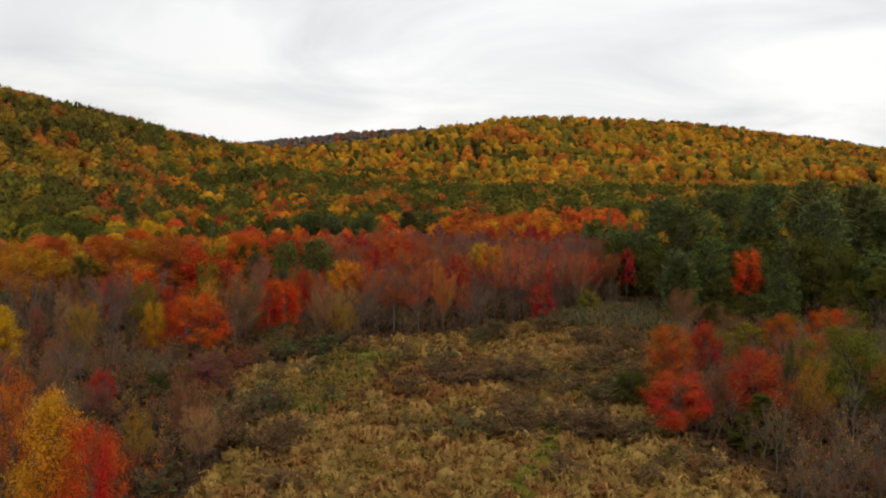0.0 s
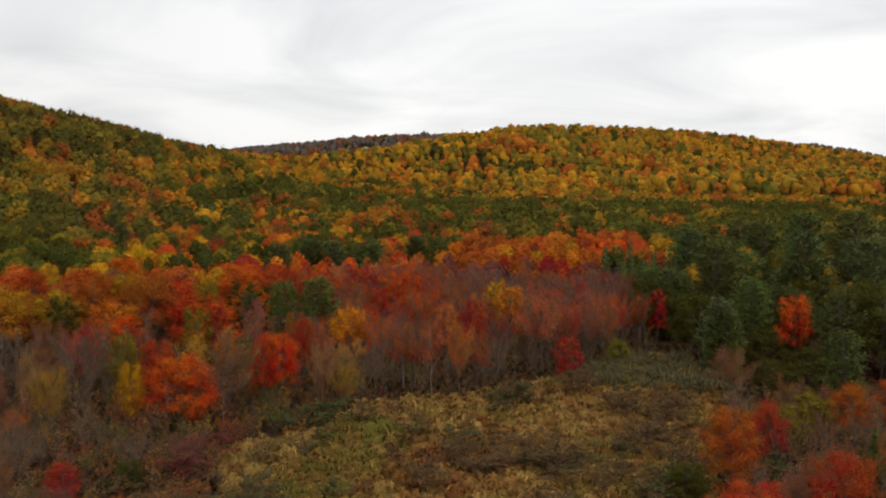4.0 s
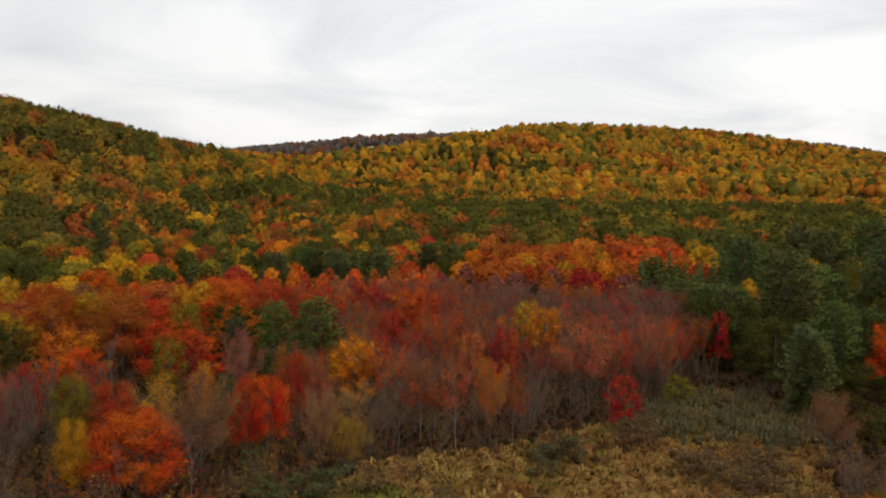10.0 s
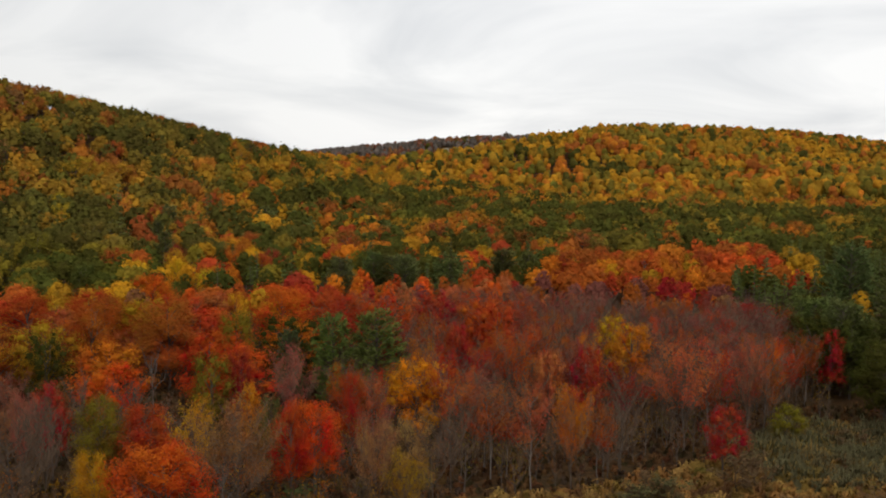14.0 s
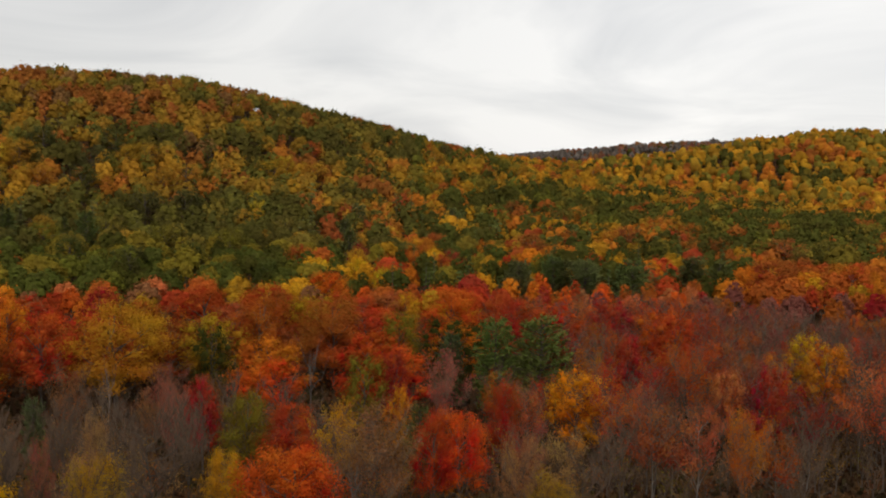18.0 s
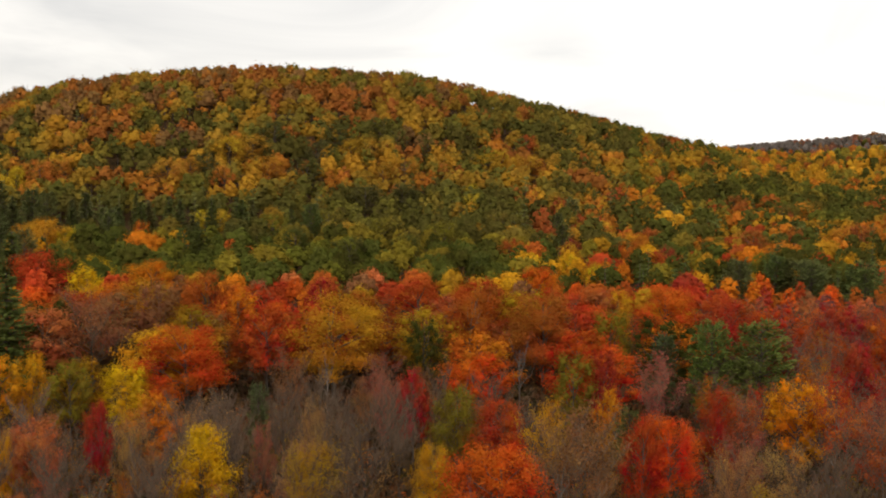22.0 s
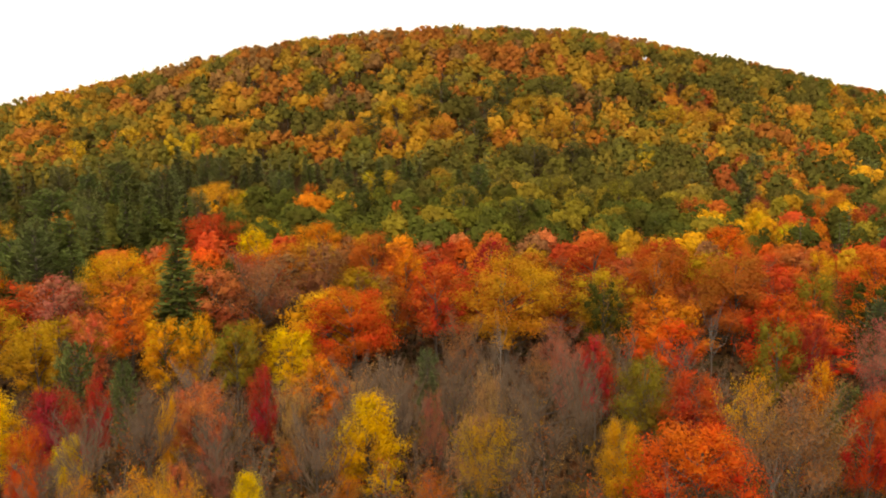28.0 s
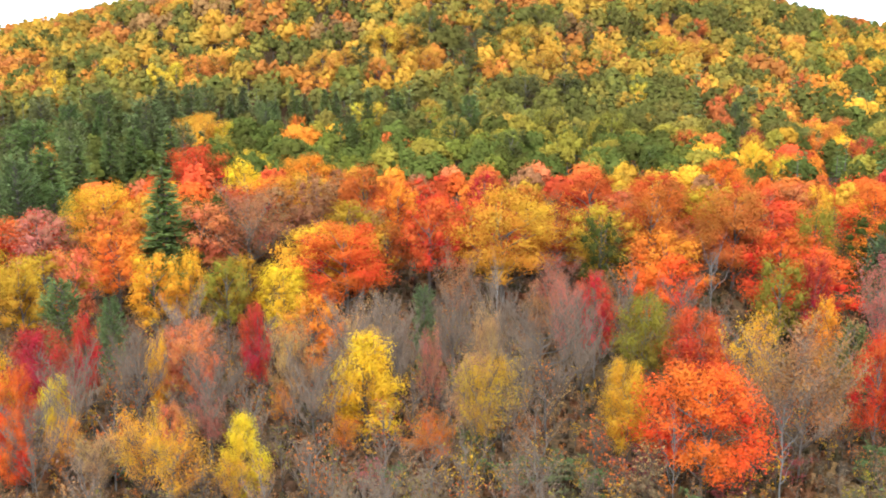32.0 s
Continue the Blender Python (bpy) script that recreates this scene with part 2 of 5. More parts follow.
def make_ground():
    axis_x = np.concatenate([np.linspace(-4800, -700, 30), np.arange(-680, -130, 12), np.arange(-130, 130, 4), np.arange(130, 900, 14), np.linspace(950, 4800, 28)])
    axis_y = np.concatenate([np.linspace(-4800, -100, 24), np.arange(-80, 80, 10), np.arange(80, 260, 4), np.arange(260, 1000, 13), np.arange(1000, 2500, 40), np.linspace(2550, 4800, 14)])
    gx, gy = np.meshgrid(axis_x, axis_y)
    n, m = gx.shape
    verts = np.stack([gx, gy, land(gx, gy)], -1).reshape(-1, 3)
    k = np.arange(n * m).reshape(n, m)
    quads = np.stack([k[:-1, :-1], k[:-1, 1:], k[1:, 1:], k[1:, :-1]], -1).reshape(-1, 4)
    mesh = mesh_from("ground", verts, [quads], GROUND, True)
    marsh = mesh.attributes.new("marsh", "FLOAT", "POINT")
    marsh.data.foreach_set("value", inside(gx, gy, MARSH).astype(np.float32).ravel())
    bend = 11 + 0.02 * (gy - 128) + 3 * np.sin(gy * 0.16)
    track = mesh.attributes.new("track", "FLOAT", "POINT")
    track.data.foreach_set("value", (np.exp(-((gx - bend) / 1.6) ** 2) * (gy < 136)).astype(np.float32).ravel())
    tagged(new("ground", mesh), "brown leaf litter and straw-coloured marsh of the valley", "ground", kind="structure")


make_ground()


# ---- pieces of trees ----
def unit(v):
    return v / (np.linalg.norm(v, axis=-1, keepdims=True) + 1e-9)


def leaves(rng, centres, facing, size, slim=0.7):
    """A leaf spray at every centre, roughly square to its facing: vertices and triangles."""
    n = len(centres)
    facing = unit(facing + 0.42 * rng.normal(size=(n, 3)))
    side = unit(np.cross(facing, rng.normal(size=(n, 3))))
    along = np.cross(facing, side)
    s = size * rng.uniform(0.6, 1.4, (n, 1))
    verts = np.stack([centres - along * s - side * s * slim, centres + side * s * slim * 1.3, centres + along * s * 1.2 - side * s * 0.3 * slim], 1)
    return verts.reshape(-1, 3), np.arange(3 * n).reshape(n, 3)


def rounded(mesh, normals):
    """Lets the leaves of a bough take the light as one soft round form."""
    mesh.normals_split_custom_set_from_vertices(unit(np.asarray(normals, np.float32)))
    return mesh


def spikes(rng, roots, tips, radius):
    """Fine twigs that run out to a point: vertices and triangles."""
    roots, tips = np.asarray(roots, float), np.asarray(tips, float)
    n = len(roots)
    way = unit(tips - roots)
    side = unit(np.cross(way, rng.normal(size=(n, 3))))
    up = np.cross(way, side)
    ring = [roots + radius * (math.cos(a) * side + math.sin(a) * up) for a in (0.0, 2.1, 4.2)]
    verts = np.stack([*ring, tips], 1).reshape(-1, 3)
    k = (4 * np.arange(n))[:, None, None]
    return verts, (k + np.array([[0, 1, 3], [1, 2, 3], [2, 0, 3]])[None]).reshape(-1, 3)


def domes(rng, centres, radii, squash=0.85):
    """A small uneven boss of foliage at every centre: vertices, triangles and quads."""
    n = len(centres)
    turn = np.arange(5) * 2 * np.pi / 5 + rng.uniform(0, 6.28, (n, 1))
    swell = rng.uniform(0.8, 1.22, (n, 11, 1))
    rings = [np.tile((0.0, 0.0, 1.0), (n, 1, 1))]
    for polar, twist in ((0.9, 0.0), (1.9, 0.6)):
        rings.append(np.stack([math.sin(polar) * np.cos(turn + twist), math.sin(polar) * np.sin(turn + twist), np.full((n, 5), math.cos(polar))], -1))
    round_ways = np.concatenate(rings, 1)
    verts = centres[:, None] + round_ways * swell * radii[:, None, None] * np.stack([0 * radii + 1, 0 * radii + 1, 0 * radii + squash], -1)[:, None]
    k = (11 * np.arange(n))[:, None, None]
    step = np.arange(5)
    nxt = (step + 1) % 5
    tris = k + np.stack([0 * step, 1 + step, 1 + nxt], -1)[None]
    quads = k + np.stack([1 + step, 6 + step, 6 + nxt, 1 + nxt], -1)[None]
    return verts.reshape(-1, 3), tris.reshape(-1, 3), quads.reshape(-1, 4), round_ways.reshape(-1, 3)


def foliage(name, sprays, bosses, mat):
    """One mesh of leaf sprays over bosses."""
    verts, tris, quads, ways = bosses
    mesh = mesh_from(name, np.concatenate([verts, sprays[0]]), [np.concatenate([tris, sprays[1] + len(verts)]), quads], mat, True)
    return rounded(mesh, np.concatenate([ways, sprays[2]])) if len(sprays) > 2 else mesh


def tubes(paths, sides=4):
    """Tapered round sticks. paths: lists of (point, radius): vertices and quads."""
    verts, quads, base = [], [], 0
    turn = np.arange(sides) * 2 * np.pi / sides
    for path in paths:
        pts = np.array([p for p, _ in path], float)
        radii = np.array([r for _, r in path], float)
        way = unit(np.gradient(pts, axis=0))
        side = unit(np.cross(way, (0.31, 0.17, 0.11) if abs(way[0, 2]) > 0.8 else (0.05, 0.02, 1.0)))
        up = np.cross(way, side)
        ring = pts[:, None] + radii[:, None, None] * (np.cos(turn)[None, :, None] * side[:, None] + np.sin(turn)[None, :, None] * up[:, None])
        verts.append(ring.reshape(-1, 3))
        k = base + np.arange(len(pts) * sides).reshape(len(pts), sides)
        nxt = np.roll(k, -1, 1)
        quads.append(np.stack([k[:-1], nxt[:-1], nxt[1:], k[1:]], -1).reshape(-1, 4))
        base += len(pts) * sides
    return np.concatenate(verts), np.concatenate(quads)


def bent(rng, start, end, r0, r1, sway, steps=4):
    start, end = np.asarray(start, float), np.asarray(end, float)
    out = []
    for k in range(steps + 1):
        f = k / steps
        p = start + (end - start) * f + sway * math.sin(f * math.pi) * rng.normal(size=3) * (1 if 0 < k < steps else 0)
        out.append((p, r0 + (r1 - r0) * f))
    return out


def broad_tree(rng, sprays, size, cone=0.0, clear=0.22, lobes=26, heart=0.5):
    """A round-headed tree 1 high (crown radius 0.38): trunk sticks, then crown leaves on many feathery boughs, and their dense hearts."""
    centres, radii = [], []
    for k in range(lobes):
        f = (k + rng.uniform(0, 1)) / lobes
        z = clear + 0.08 + (0.84 - clear) * f
        belly = clear + 0.3
        shape = math.sqrt(max(0.02, 1 - ((z - belly) / (0.99 - belly)) ** 2)) if z > belly else 0.6 + 0.4 * (z - clear) / 0.3
        shape *= 1 - cone * f
        a = k * 2.4 + rng.uniform(-0.6, 0.6)
        rad = 0.38 * shape * rng.uniform(0.3, 0.88)
        centres.append((rad * math.cos(a), rad * math.sin(a), z))
        radii.append(rng.uniform(0.07, 0.125) * (0.7 + 0.4 * shape))
    centres, radii = np.array(centres), np.array(radii)
    pick = rng.choice(lobes, sprays, p=radii ** 2 / (radii ** 2).sum())
    way = unit(rng.normal(size=(sprays, 3)) + (0, 0, 0.3))
    depth = 1.12 * rng.uniform(0.05, 1, (sprays, 1)) ** 0.55
    outward = unit(centres * (1, 1, 0.5) - (0, 0, 0.1))
    stretch = outward[pick] * (radii[pick] * rng.uniform(-0.3, 0.7, sprays))[:, None]
    spots = centres[pick] + way * radii[pick][:, None] * depth * (1.0, 1.0, 0.75) + stretch
    lv, lt = leaves(rng, spots, 0.7 * way + 0.4 * outward[pick] + (0, 0, 0.45), size)
    ln = np.repeat(0.95 * way + 0.4 * outward[pick] + (0, 0, 0.22) + 0.16 * rng.normal(size=(sprays, 3)), 3, 0)
    lean = rng.normal(size=3) * (0.02, 0.02, 0)
    sticks = [bent(rng, (0, 0, -0.02), (*lean[:2], 0.86), 0.017, 0.003, 0.012, 5)]
    for c in centres[:: max(1, lobes // 14)]:
        foot = (lean[0] * c[2], lean[1] * c[2], max(clear * 0.7, c[2] - 0.22))
        sticks.append(bent(rng, foot, c, 0.007, 0.0015, 0.015, 3))
    return tubes(sticks, 4), (lv, lt, ln), domes(rng, centres, radii * heart)


def bare_tree(rng, limbs=7, twigs=8, sprays=0, size=0.03, clear=0.25, spread=0.36, upright=0.16, thin=0.0026, girth=1.0):
    """A leafless tree 1 high: trunk and limbs; fine upright twigs; and, where asked, the last few leaves."""
    sticks, roots, tips = [], [], []
    lean = rng.normal(size=2) * 0.03
    sticks.append(bent(rng, (0, 0, -0.02), (*lean, 0.8), 0.015 * girth, 0.004 * girth, 0.012, 4))
    for k in range(limbs):
        a = k * 2.4 + rng.uniform(-0.5, 0.5)
        high = clear + 0.12 + (0.82 - clear) * (k + rng.uniform(0.2, 0.8)) / limbs
        reach = spread * rng.uniform(0.45, 1.0) * math.sqrt(max(0.05, 1 - ((high - 0.5 - 0.3 * clear) / 0.42) ** 2))
        end = np.array((reach * math.cos(a), reach * math.sin(a), high))
        z0 = max(0.7 * clear, high - rng.uniform(0.14, 0.3))
        stem = np.array([q for q, _ in sticks[0]])
        start = np.array((np.interp(z0, stem[:, 2], stem[:, 0]), np.interp(z0, stem[:, 2], stem[:, 1]), z0))
        sticks.append(bent(rng, start, end, 0.007 * girth, 0.0025 * girth, 0.02, 3))
        for j in range(5):
            root = start + (end - start) * (0.3 + 0.7 * j / 4)
            b = a + rng.uniform(-1.2, 1.2)
            tip = root + np.array((0.09 * math.cos(b), 0.09 * math.sin(b), upright)) * rng.uniform(0.7, 1.5)
            roots.append(root)
            tips.append(tip)
            for _ in range(twigs):
                knot = root + (tip - root) * rng.uniform(0.1, 0.9)
                c = rng.uniform(0, 6.28)
                roots.append(knot)
                tips.append(knot + np.array((0.06 * math.cos(c), 0.06 * math.sin(c), 0.55 * upright)) * rng.uniform(0.6, 1.5))
    for k in range(16):
        z0 = rng.uniform(0.45, 0.8)
        root = np.array((lean[0] * z0, lean[1] * z0, z0))
        c = rng.uniform(0, 6.28)
        roots.append(root)
        tips.append(root + np.array((0.11 * math.cos(c), 0.11 * math.sin(c), upright)) * rng.uniform(0.6, 1.25))
    roots, tips = np.array(roots), np.array(tips)
    crown = None
    if sprays:
        spots = tips[rng.integers(0, len(tips), sprays)] + rng.normal(size=(sprays, 3)) * 0.028
        crown = leaves(rng, spots, rng.normal(size=(sprays, 3)) + (0, 0, 0.6), size)
    return tubes(sticks, 4), spikes(rng, roots, tips, thin), crown


def needle_tree(rng, tiers=13, boughs=7, tufts=13, size=0.05, radius=0.30, pointed=0.75, droop=0.03, clear=0.12):
    """A conifer 1 high: straight trunk and boughs, and needle sprays that lie along the boughs in tiers."""
    sticks = [bent(rng, (0, 0, -0.02), (0, 0, 0.98), 0.016, 0.002, 0.004, 6)]
    feet, ways, sides = [], [], []
    for k in range(tiers):
        f = (k + 0.5) / tiers
        z = clear + (0.97 - clear) * f
        wide = radius * ((1 - f) ** pointed + 0.04) * (0.82 if k == 0 else 1.0)
        for j in range(boughs):
            a = (j + rng.uniform(-0.35, 0.35)) * 2 * math.pi / boughs + k * 1.9
            reach = wide * rng.uniform(0.6, 1.1)
            lift = rng.uniform(-0.01, 0.05) - droop
            root, end = np.array((0, 0, z + rng.uniform(-0.02, 0.02))), np.array((reach * math.cos(a), reach * math.sin(a), z + lift))
            sticks.append([(root, 0.004), (end, 0.001)])
            n = max(5, int(tufts * reach / radius) + 2)
            g = rng.uniform(0.2, 1.0, (n, 1)) ** 0.75
            turn = a + rng.choice((-1.0, 1.0), n) * rng.uniform(0.1, 1.0, n)
            feet.append(root + (end - root) * g + rng.normal(size=(n, 3)) * 0.006)
            ways.append(np.stack([np.cos(turn), np.sin(turn), rng.uniform(-0.25, 0.4, n)], -1))
            sides.append(np.stack([-np.sin(turn), np.cos(turn), rng.uniform(-0.3, 0.3, n)], -1))
    feet, ways, sides = np.concatenate(feet), np.concatenate(ways), np.concatenate(sides)
    n = len(feet)
    s = size * rng.uniform(0.6, 1.3, (n, 1))
    verts = np.stack([feet - sides * s * 0.2, feet + sides * s * 0.2, feet + ways * s + sides * s * 0.1, feet + ways * s * 0.9 - sides * s * 0.12], 1).reshape(-1, 3)
    k = (4 * np.arange(n))[:, None, None]
    rim = unit(feet * (1, 1, 0))
    crown = (verts, (k + np.array([[0, 2, 1], [0, 3, 2]])[None]).reshape(-1, 3), np.repeat(0.6 * rim + 0.3 * ways + (0, 0, 0.65), 4, 0))
    level = np.repeat(clear + (0.95 - clear) * (np.arange(tiers) + 0.5) / tiers, 3)
    wide = radius * ((1 - (level - clear) / (0.97 - clear)) ** pointed + 0.03)
    a = rng.uniform(0, 6.28, len(level))
    heart = np.stack([0.35 * wide * np.cos(a), 0.35 * wide * np.sin(a), level], -1)
    return tubes(sticks, 4), crown, domes(rng, heart * (0.5, 0.5, 1), 0.22 * wide, 0.5)


def pine_form(rng, tiers=15, boughs=8, tufts=120, size=0.034, radius=0.33, clear=0.06):
    """An old white pine 1 high: whorls of upswept boughs, each a feathery plume of needle tufts along its outer part."""
    sticks = [bent(rng, (0, 0, -0.02), (0, 0, 0.95), 0.016, 0.003, 0.006, 6)]
    spots, ways, soft_ways, mids, wides = [], [], [], [], []
    for k in range(tiers):
        f = (k + 0.5) / tiers
        level = clear + (0.9 - clear) * f
        wide = radius * math.sqrt(max(0.02, 1 - (max(0.0, f - 0.3) / 0.74) ** 2)) * (0.75 + 0.25 * min(1, f / 0.2)) * rng.uniform(0.9, 1.1)
        for j in range(boughs):
            a = (j + rng.uniform(-0.3, 0.3)) * 2 * math.pi / boughs + k * 1.7
            reach = wide * rng.uniform(0.62, 1.08)
            rise = (0.16 + 0.4 * f + rng.uniform(-0.1, 0.1)) * reach
            z = level - 0.1 * reach + rng.uniform(-0.5, 0.5) * (0.9 - clear) / tiers
            ahead, flank = np.array((math.cos(a), math.sin(a), 0)), np.array((-math.sin(a), math.cos(a), 0))
            root, end = np.array((0, 0, z)), reach * ahead + (0, 0, z + rise)
            sticks.append([(root, 0.004), (end, 0.001)])
            n = max(12, int(tufts * reach / radius))
            g = rng.uniform(0.3, 1.0, n) ** 0.8
            aside = rng.normal(size=n) * 0.19 * reach * (1.25 - g)
            lift = np.abs(rng.normal(size=n)) * 0.026 + 0.015 * np.sin(g * math.pi)
            at = root + (end - root) * g[:, None] + flank * aside[:, None]
            at[:, 2] += lift - 0.35 * np.abs(aside)
            turn = np.sign(aside) * rng.uniform(0.15, 0.9, n)
            way = ahead * np.cos(turn)[:, None] + flank * np.sin(turn)[:, None]
            way[:, 2] += 0.3 + 0.25 * rng.normal(size=n)
            spots.append(at)
            ways.append(way)
            soft_ways.append(0.5 * ahead + 0.35 * flank * np.sign(aside)[:, None] + np.stack([0 * g, 0 * g, 0.2 + 0.6 * (g - 0.3) + 9 * lift], -1))
            mids.append(root + 0.62 * (end - root) - (0, 0, 0.012))
            wides.append(0.1 * reach)
    spots, ways, soft_ways = np.concatenate(spots), np.concatenate(ways), np.concatenate(soft_ways)
    n = len(spots)
    along = unit(ways)
    side = unit(np.cross(along, rng.normal(size=(n, 3)) * 0.4 + (0, 0, 1)))
    s = size * rng.uniform(0.6, 1.35, (n, 1))
    verts = np.stack([spots - side * s * 0.2, spots + side * s * 0.2, spots + along * s], 1).reshape(-1, 3)
    return tubes(sticks, 4), (verts, np.arange(3 * n).reshape(n, 3), np.repeat(soft_ways, 3, 0)), domes(rng, np.array(mids), np.array(wides), 0.25)


def part(name, mesh, parent, label="", tone=None):
    ob = new(name, mesh)
    ob.parent = parent
    if label:
        ob["label"] = label
    if tone:
        ob.color = (*tone, 1)
    return ob


# ---- stock of tree shapes, near ones with finer leaves ----
STOCK = {}


def stock(kind, fine):
    """The meshes of one kind of tree, in several grown shapes: lists of (part name, mesh, takes the leaf colour)."""
    key = (kind, fine)
    if key in STOCK:
        return STOCK[key]
    shapes = []
    for n in range(5 if kind in ("maple", "bare", "sparse", "pine", "oak", "slender") else 3):
        rng = np.random.default_rng(100 * len(STOCK) + n)
        if kind in ("maple", "oak", "aspen"):
            cone, clear = {"maple": (0.1, 0.2), "oak": (0.0, 0.15), "aspen": (0.55, 0.1)}[kind]
            wood, crown, bosses = broad_tree(rng, 20000 if fine else 7500, 0.0060 if fine else 0.0082, cone, clear, 64 if kind == "aspen" else 38 if fine else 36, 0.26 if kind == "aspen" else 0.26 if fine else 0.42)
            parts = [("trunk", mesh_from("trunk", wood[0], [wood[1]], BARK), False), ("crown", foliage("crown", crown, bosses, LEAF), True)]
        elif kind in ("bare", "sparse"):
            wood, fines, crown = bare_tree(rng, 15 if fine else 10, 14 if fine else 10, (9000 if fine else 4200) if kind == "sparse" else (260 if fine else 200), 0.0064 if fine else 0.0078, 0.3, 0.36, 0.16, 0.0021 if fine else 0.0025, 0.62)
            parts = [("trunk", mesh_from("trunk", wood[0], [wood[1]], BARK), False), ("brushwood", mesh_from("brushwood", fines[0], [fines[1]], TWIG), False)]
            if crown:
                parts.append(("crown", mesh_from("crown", crown[0], [crown[1]], LEAF), True))
        elif kind == "snag":
            wood, fines, _ = bare_tree(rng, 9, 2, 0, 0.02, 0.3, 0.3, 0.14, 0.0022)
            parts = [("trunk", mesh_from("trunk", wood[0], [wood[1]], DEAD), False), ("brushwood", mesh_from("brushwood", fines[0], [fines[1]], BARK), False)]
        elif kind == "slender":
            wood, fines, _ = bare_tree(rng, 10, 8, 0, 0.017, 0.34, 0.24, 0.13, 0.0015, 0.52)
            _, crown, _ = broad_tree(rng, 2600, 0.0088, 0.15, 0.40, 20)
            crown = (crown[0] * (0.72, 0.72, 1.0), crown[1])
            parts = [("trunk", mesh_from("trunk", wood[0], [wood[1]], STEM), False), ("brushwood", mesh_from("brushwood", fines[0], [fines[1]], TWIG), False), ("crown", mesh_from("crown", crown[0], [crown[1]], LEAF), True)]
        else:
            if kind == "fir":
                wood, crown, bosses = needle_tree(rng, 26, 10, 30, 0.05, 0.235, 0.85, 0.02, 0.04)
            else:
                wood, crown, bosses = pine_form(rng)
            parts = [("trunk", mesh_from("trunk", wood[0], [wood[1]], BARK), False), ("crown", foliage("crown", crown, bosses, NEEDLE), True)]
        shapes.append(parts)
    STOCK[key] = shapes
    return shapes


NATIVE = {"maple": 0.315, "oak": 0.34, "aspen": 0.25, "bare": 0.38, "sparse": 0.38, "slender": 0.24, "snag": 0.34, "fir": 0.27, "pine": 0.37}
NAMES = {"maple": "maple_tree", "oak": "oak_tree", "aspen": "aspen_tree", "bare": "bare_tree", "sparse": "thinning_tree", "slender": "swamp_maple", "snag": "dead_tree", "fir": "fir_tree", "pine": "pine_tree"}
WORDS = {"crimson": "deep crimson", "red": "dark red", "scarlet": "bright orange-red", "orange": "glowing orange", "gold": "golden orange", "golden": "dull golden", "yellow": "bright yellow",
         "rust": "rust-orange", "russet": "brownish russet", "tan": "pale tan", "olive": "yellow-green", "oak": "dark green", "green": "mid-green", "lime": "yellowish green", "pine": "dark blue-green",
         "greypine": "grey-green", "brightpine": "fresh green", "pink": "dull pinkish red", "salmon": "salmon-red", "bark": "grey-brown", "plum": "purple-brown", "flame": "flaming orange", "mauve": "haze-greyed mauve"}
FORM = {"maple": "{} maple with a full rounded autumn crown", "oak": "{} broad oak with a billowing crown", "aspen": "{} aspen with a tall pointed crown", "bare": "leafless {} tree with upright twigs",
        "sparse": "{} tree with thin leaves still on bare twigs", "slender": "slender grey-stemmed tree with {} leaves at its top", "snag": "dead pale-barked tree with bare {} limbs", "fir": "{} pointed fir with drooping tiers", "pine": "{} white pine with layered boughs"}
grown = random.Random(7)
TREES = []


def plant(kind, tone, x, y, tall, wide, fine, vary=0.16):
    """One tree of its own, on the ground."""
    shapes = stock(kind, fine)
    parts = shapes[grown.randrange(len(shapes))]
    shade = grown.uniform(1.15, 1.6) if kind == "pine" else 1.15 if kind == "fir" else grown.uniform(0.88 - 2 * vary, 0.88 + 0.5 * vary)
    # distance haze, mixed into the leaf colour of trees beyond 240 m
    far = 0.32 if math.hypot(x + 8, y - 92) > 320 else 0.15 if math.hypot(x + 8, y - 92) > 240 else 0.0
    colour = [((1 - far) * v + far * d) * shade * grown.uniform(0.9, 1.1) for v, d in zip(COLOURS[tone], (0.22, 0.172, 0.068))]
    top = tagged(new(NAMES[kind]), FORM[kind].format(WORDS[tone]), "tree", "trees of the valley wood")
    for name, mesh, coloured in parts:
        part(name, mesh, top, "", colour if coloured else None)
    top.location = (x, y, float(land(x, y)) - 0.05)
    top.rotation_euler = (0, 0, grown.uniform(0, 6.28))
    s = wide / NATIVE[kind]
    top.scale = (s, s, tall)
    TREES.append((x, y, wide))
    return top


LANDMARKS = {}
LANDMARKS["aspen", "gold"] = [(-37.0, 90.5, 17.0, 3.4)]
LANDMARKS["aspen", "yellow"] = [(-77.5, 168.6, 12.3, 3.3), (-76.7, 151.9, 9.2, 1.7), (-110.4, 145.9, 12.1, 3.2), (-126.3, 151.6, 11.8, 1.7)]
LANDMARKS["bare", "bark"] = [(-61.8, 177.8, 15.1, 5.6), (-76.1, 188.7, 12.9, 3.6), (-76.9, 182.3, 13, 3.1), (-63.5, 187.3, 12, 2.4), (-96.2, 155, 11.5, 3.6), (-87.3, 157, 10.5, 4.3), (-96.7, 148.4, 10.8, 3.2), (-78, 162.2, 11.1, 3.6), (-80.2, 176.5, 12.3, 3.7), (-90.8, 140.7, 9.8, 3.2), (-83.3, 172.8, 12.9, 3.9)]
LANDMARKS["fir", "pine"] = [(-139.6, 191.8, 21.5, 6.6), (-195.9, 213.3, 19.5, 6.0), (51.8, 148.6, 9.7, 1.8)]
LANDMARKS["fir", "oak"] = [(39.8, 124.3, 7.4, 4.4)]
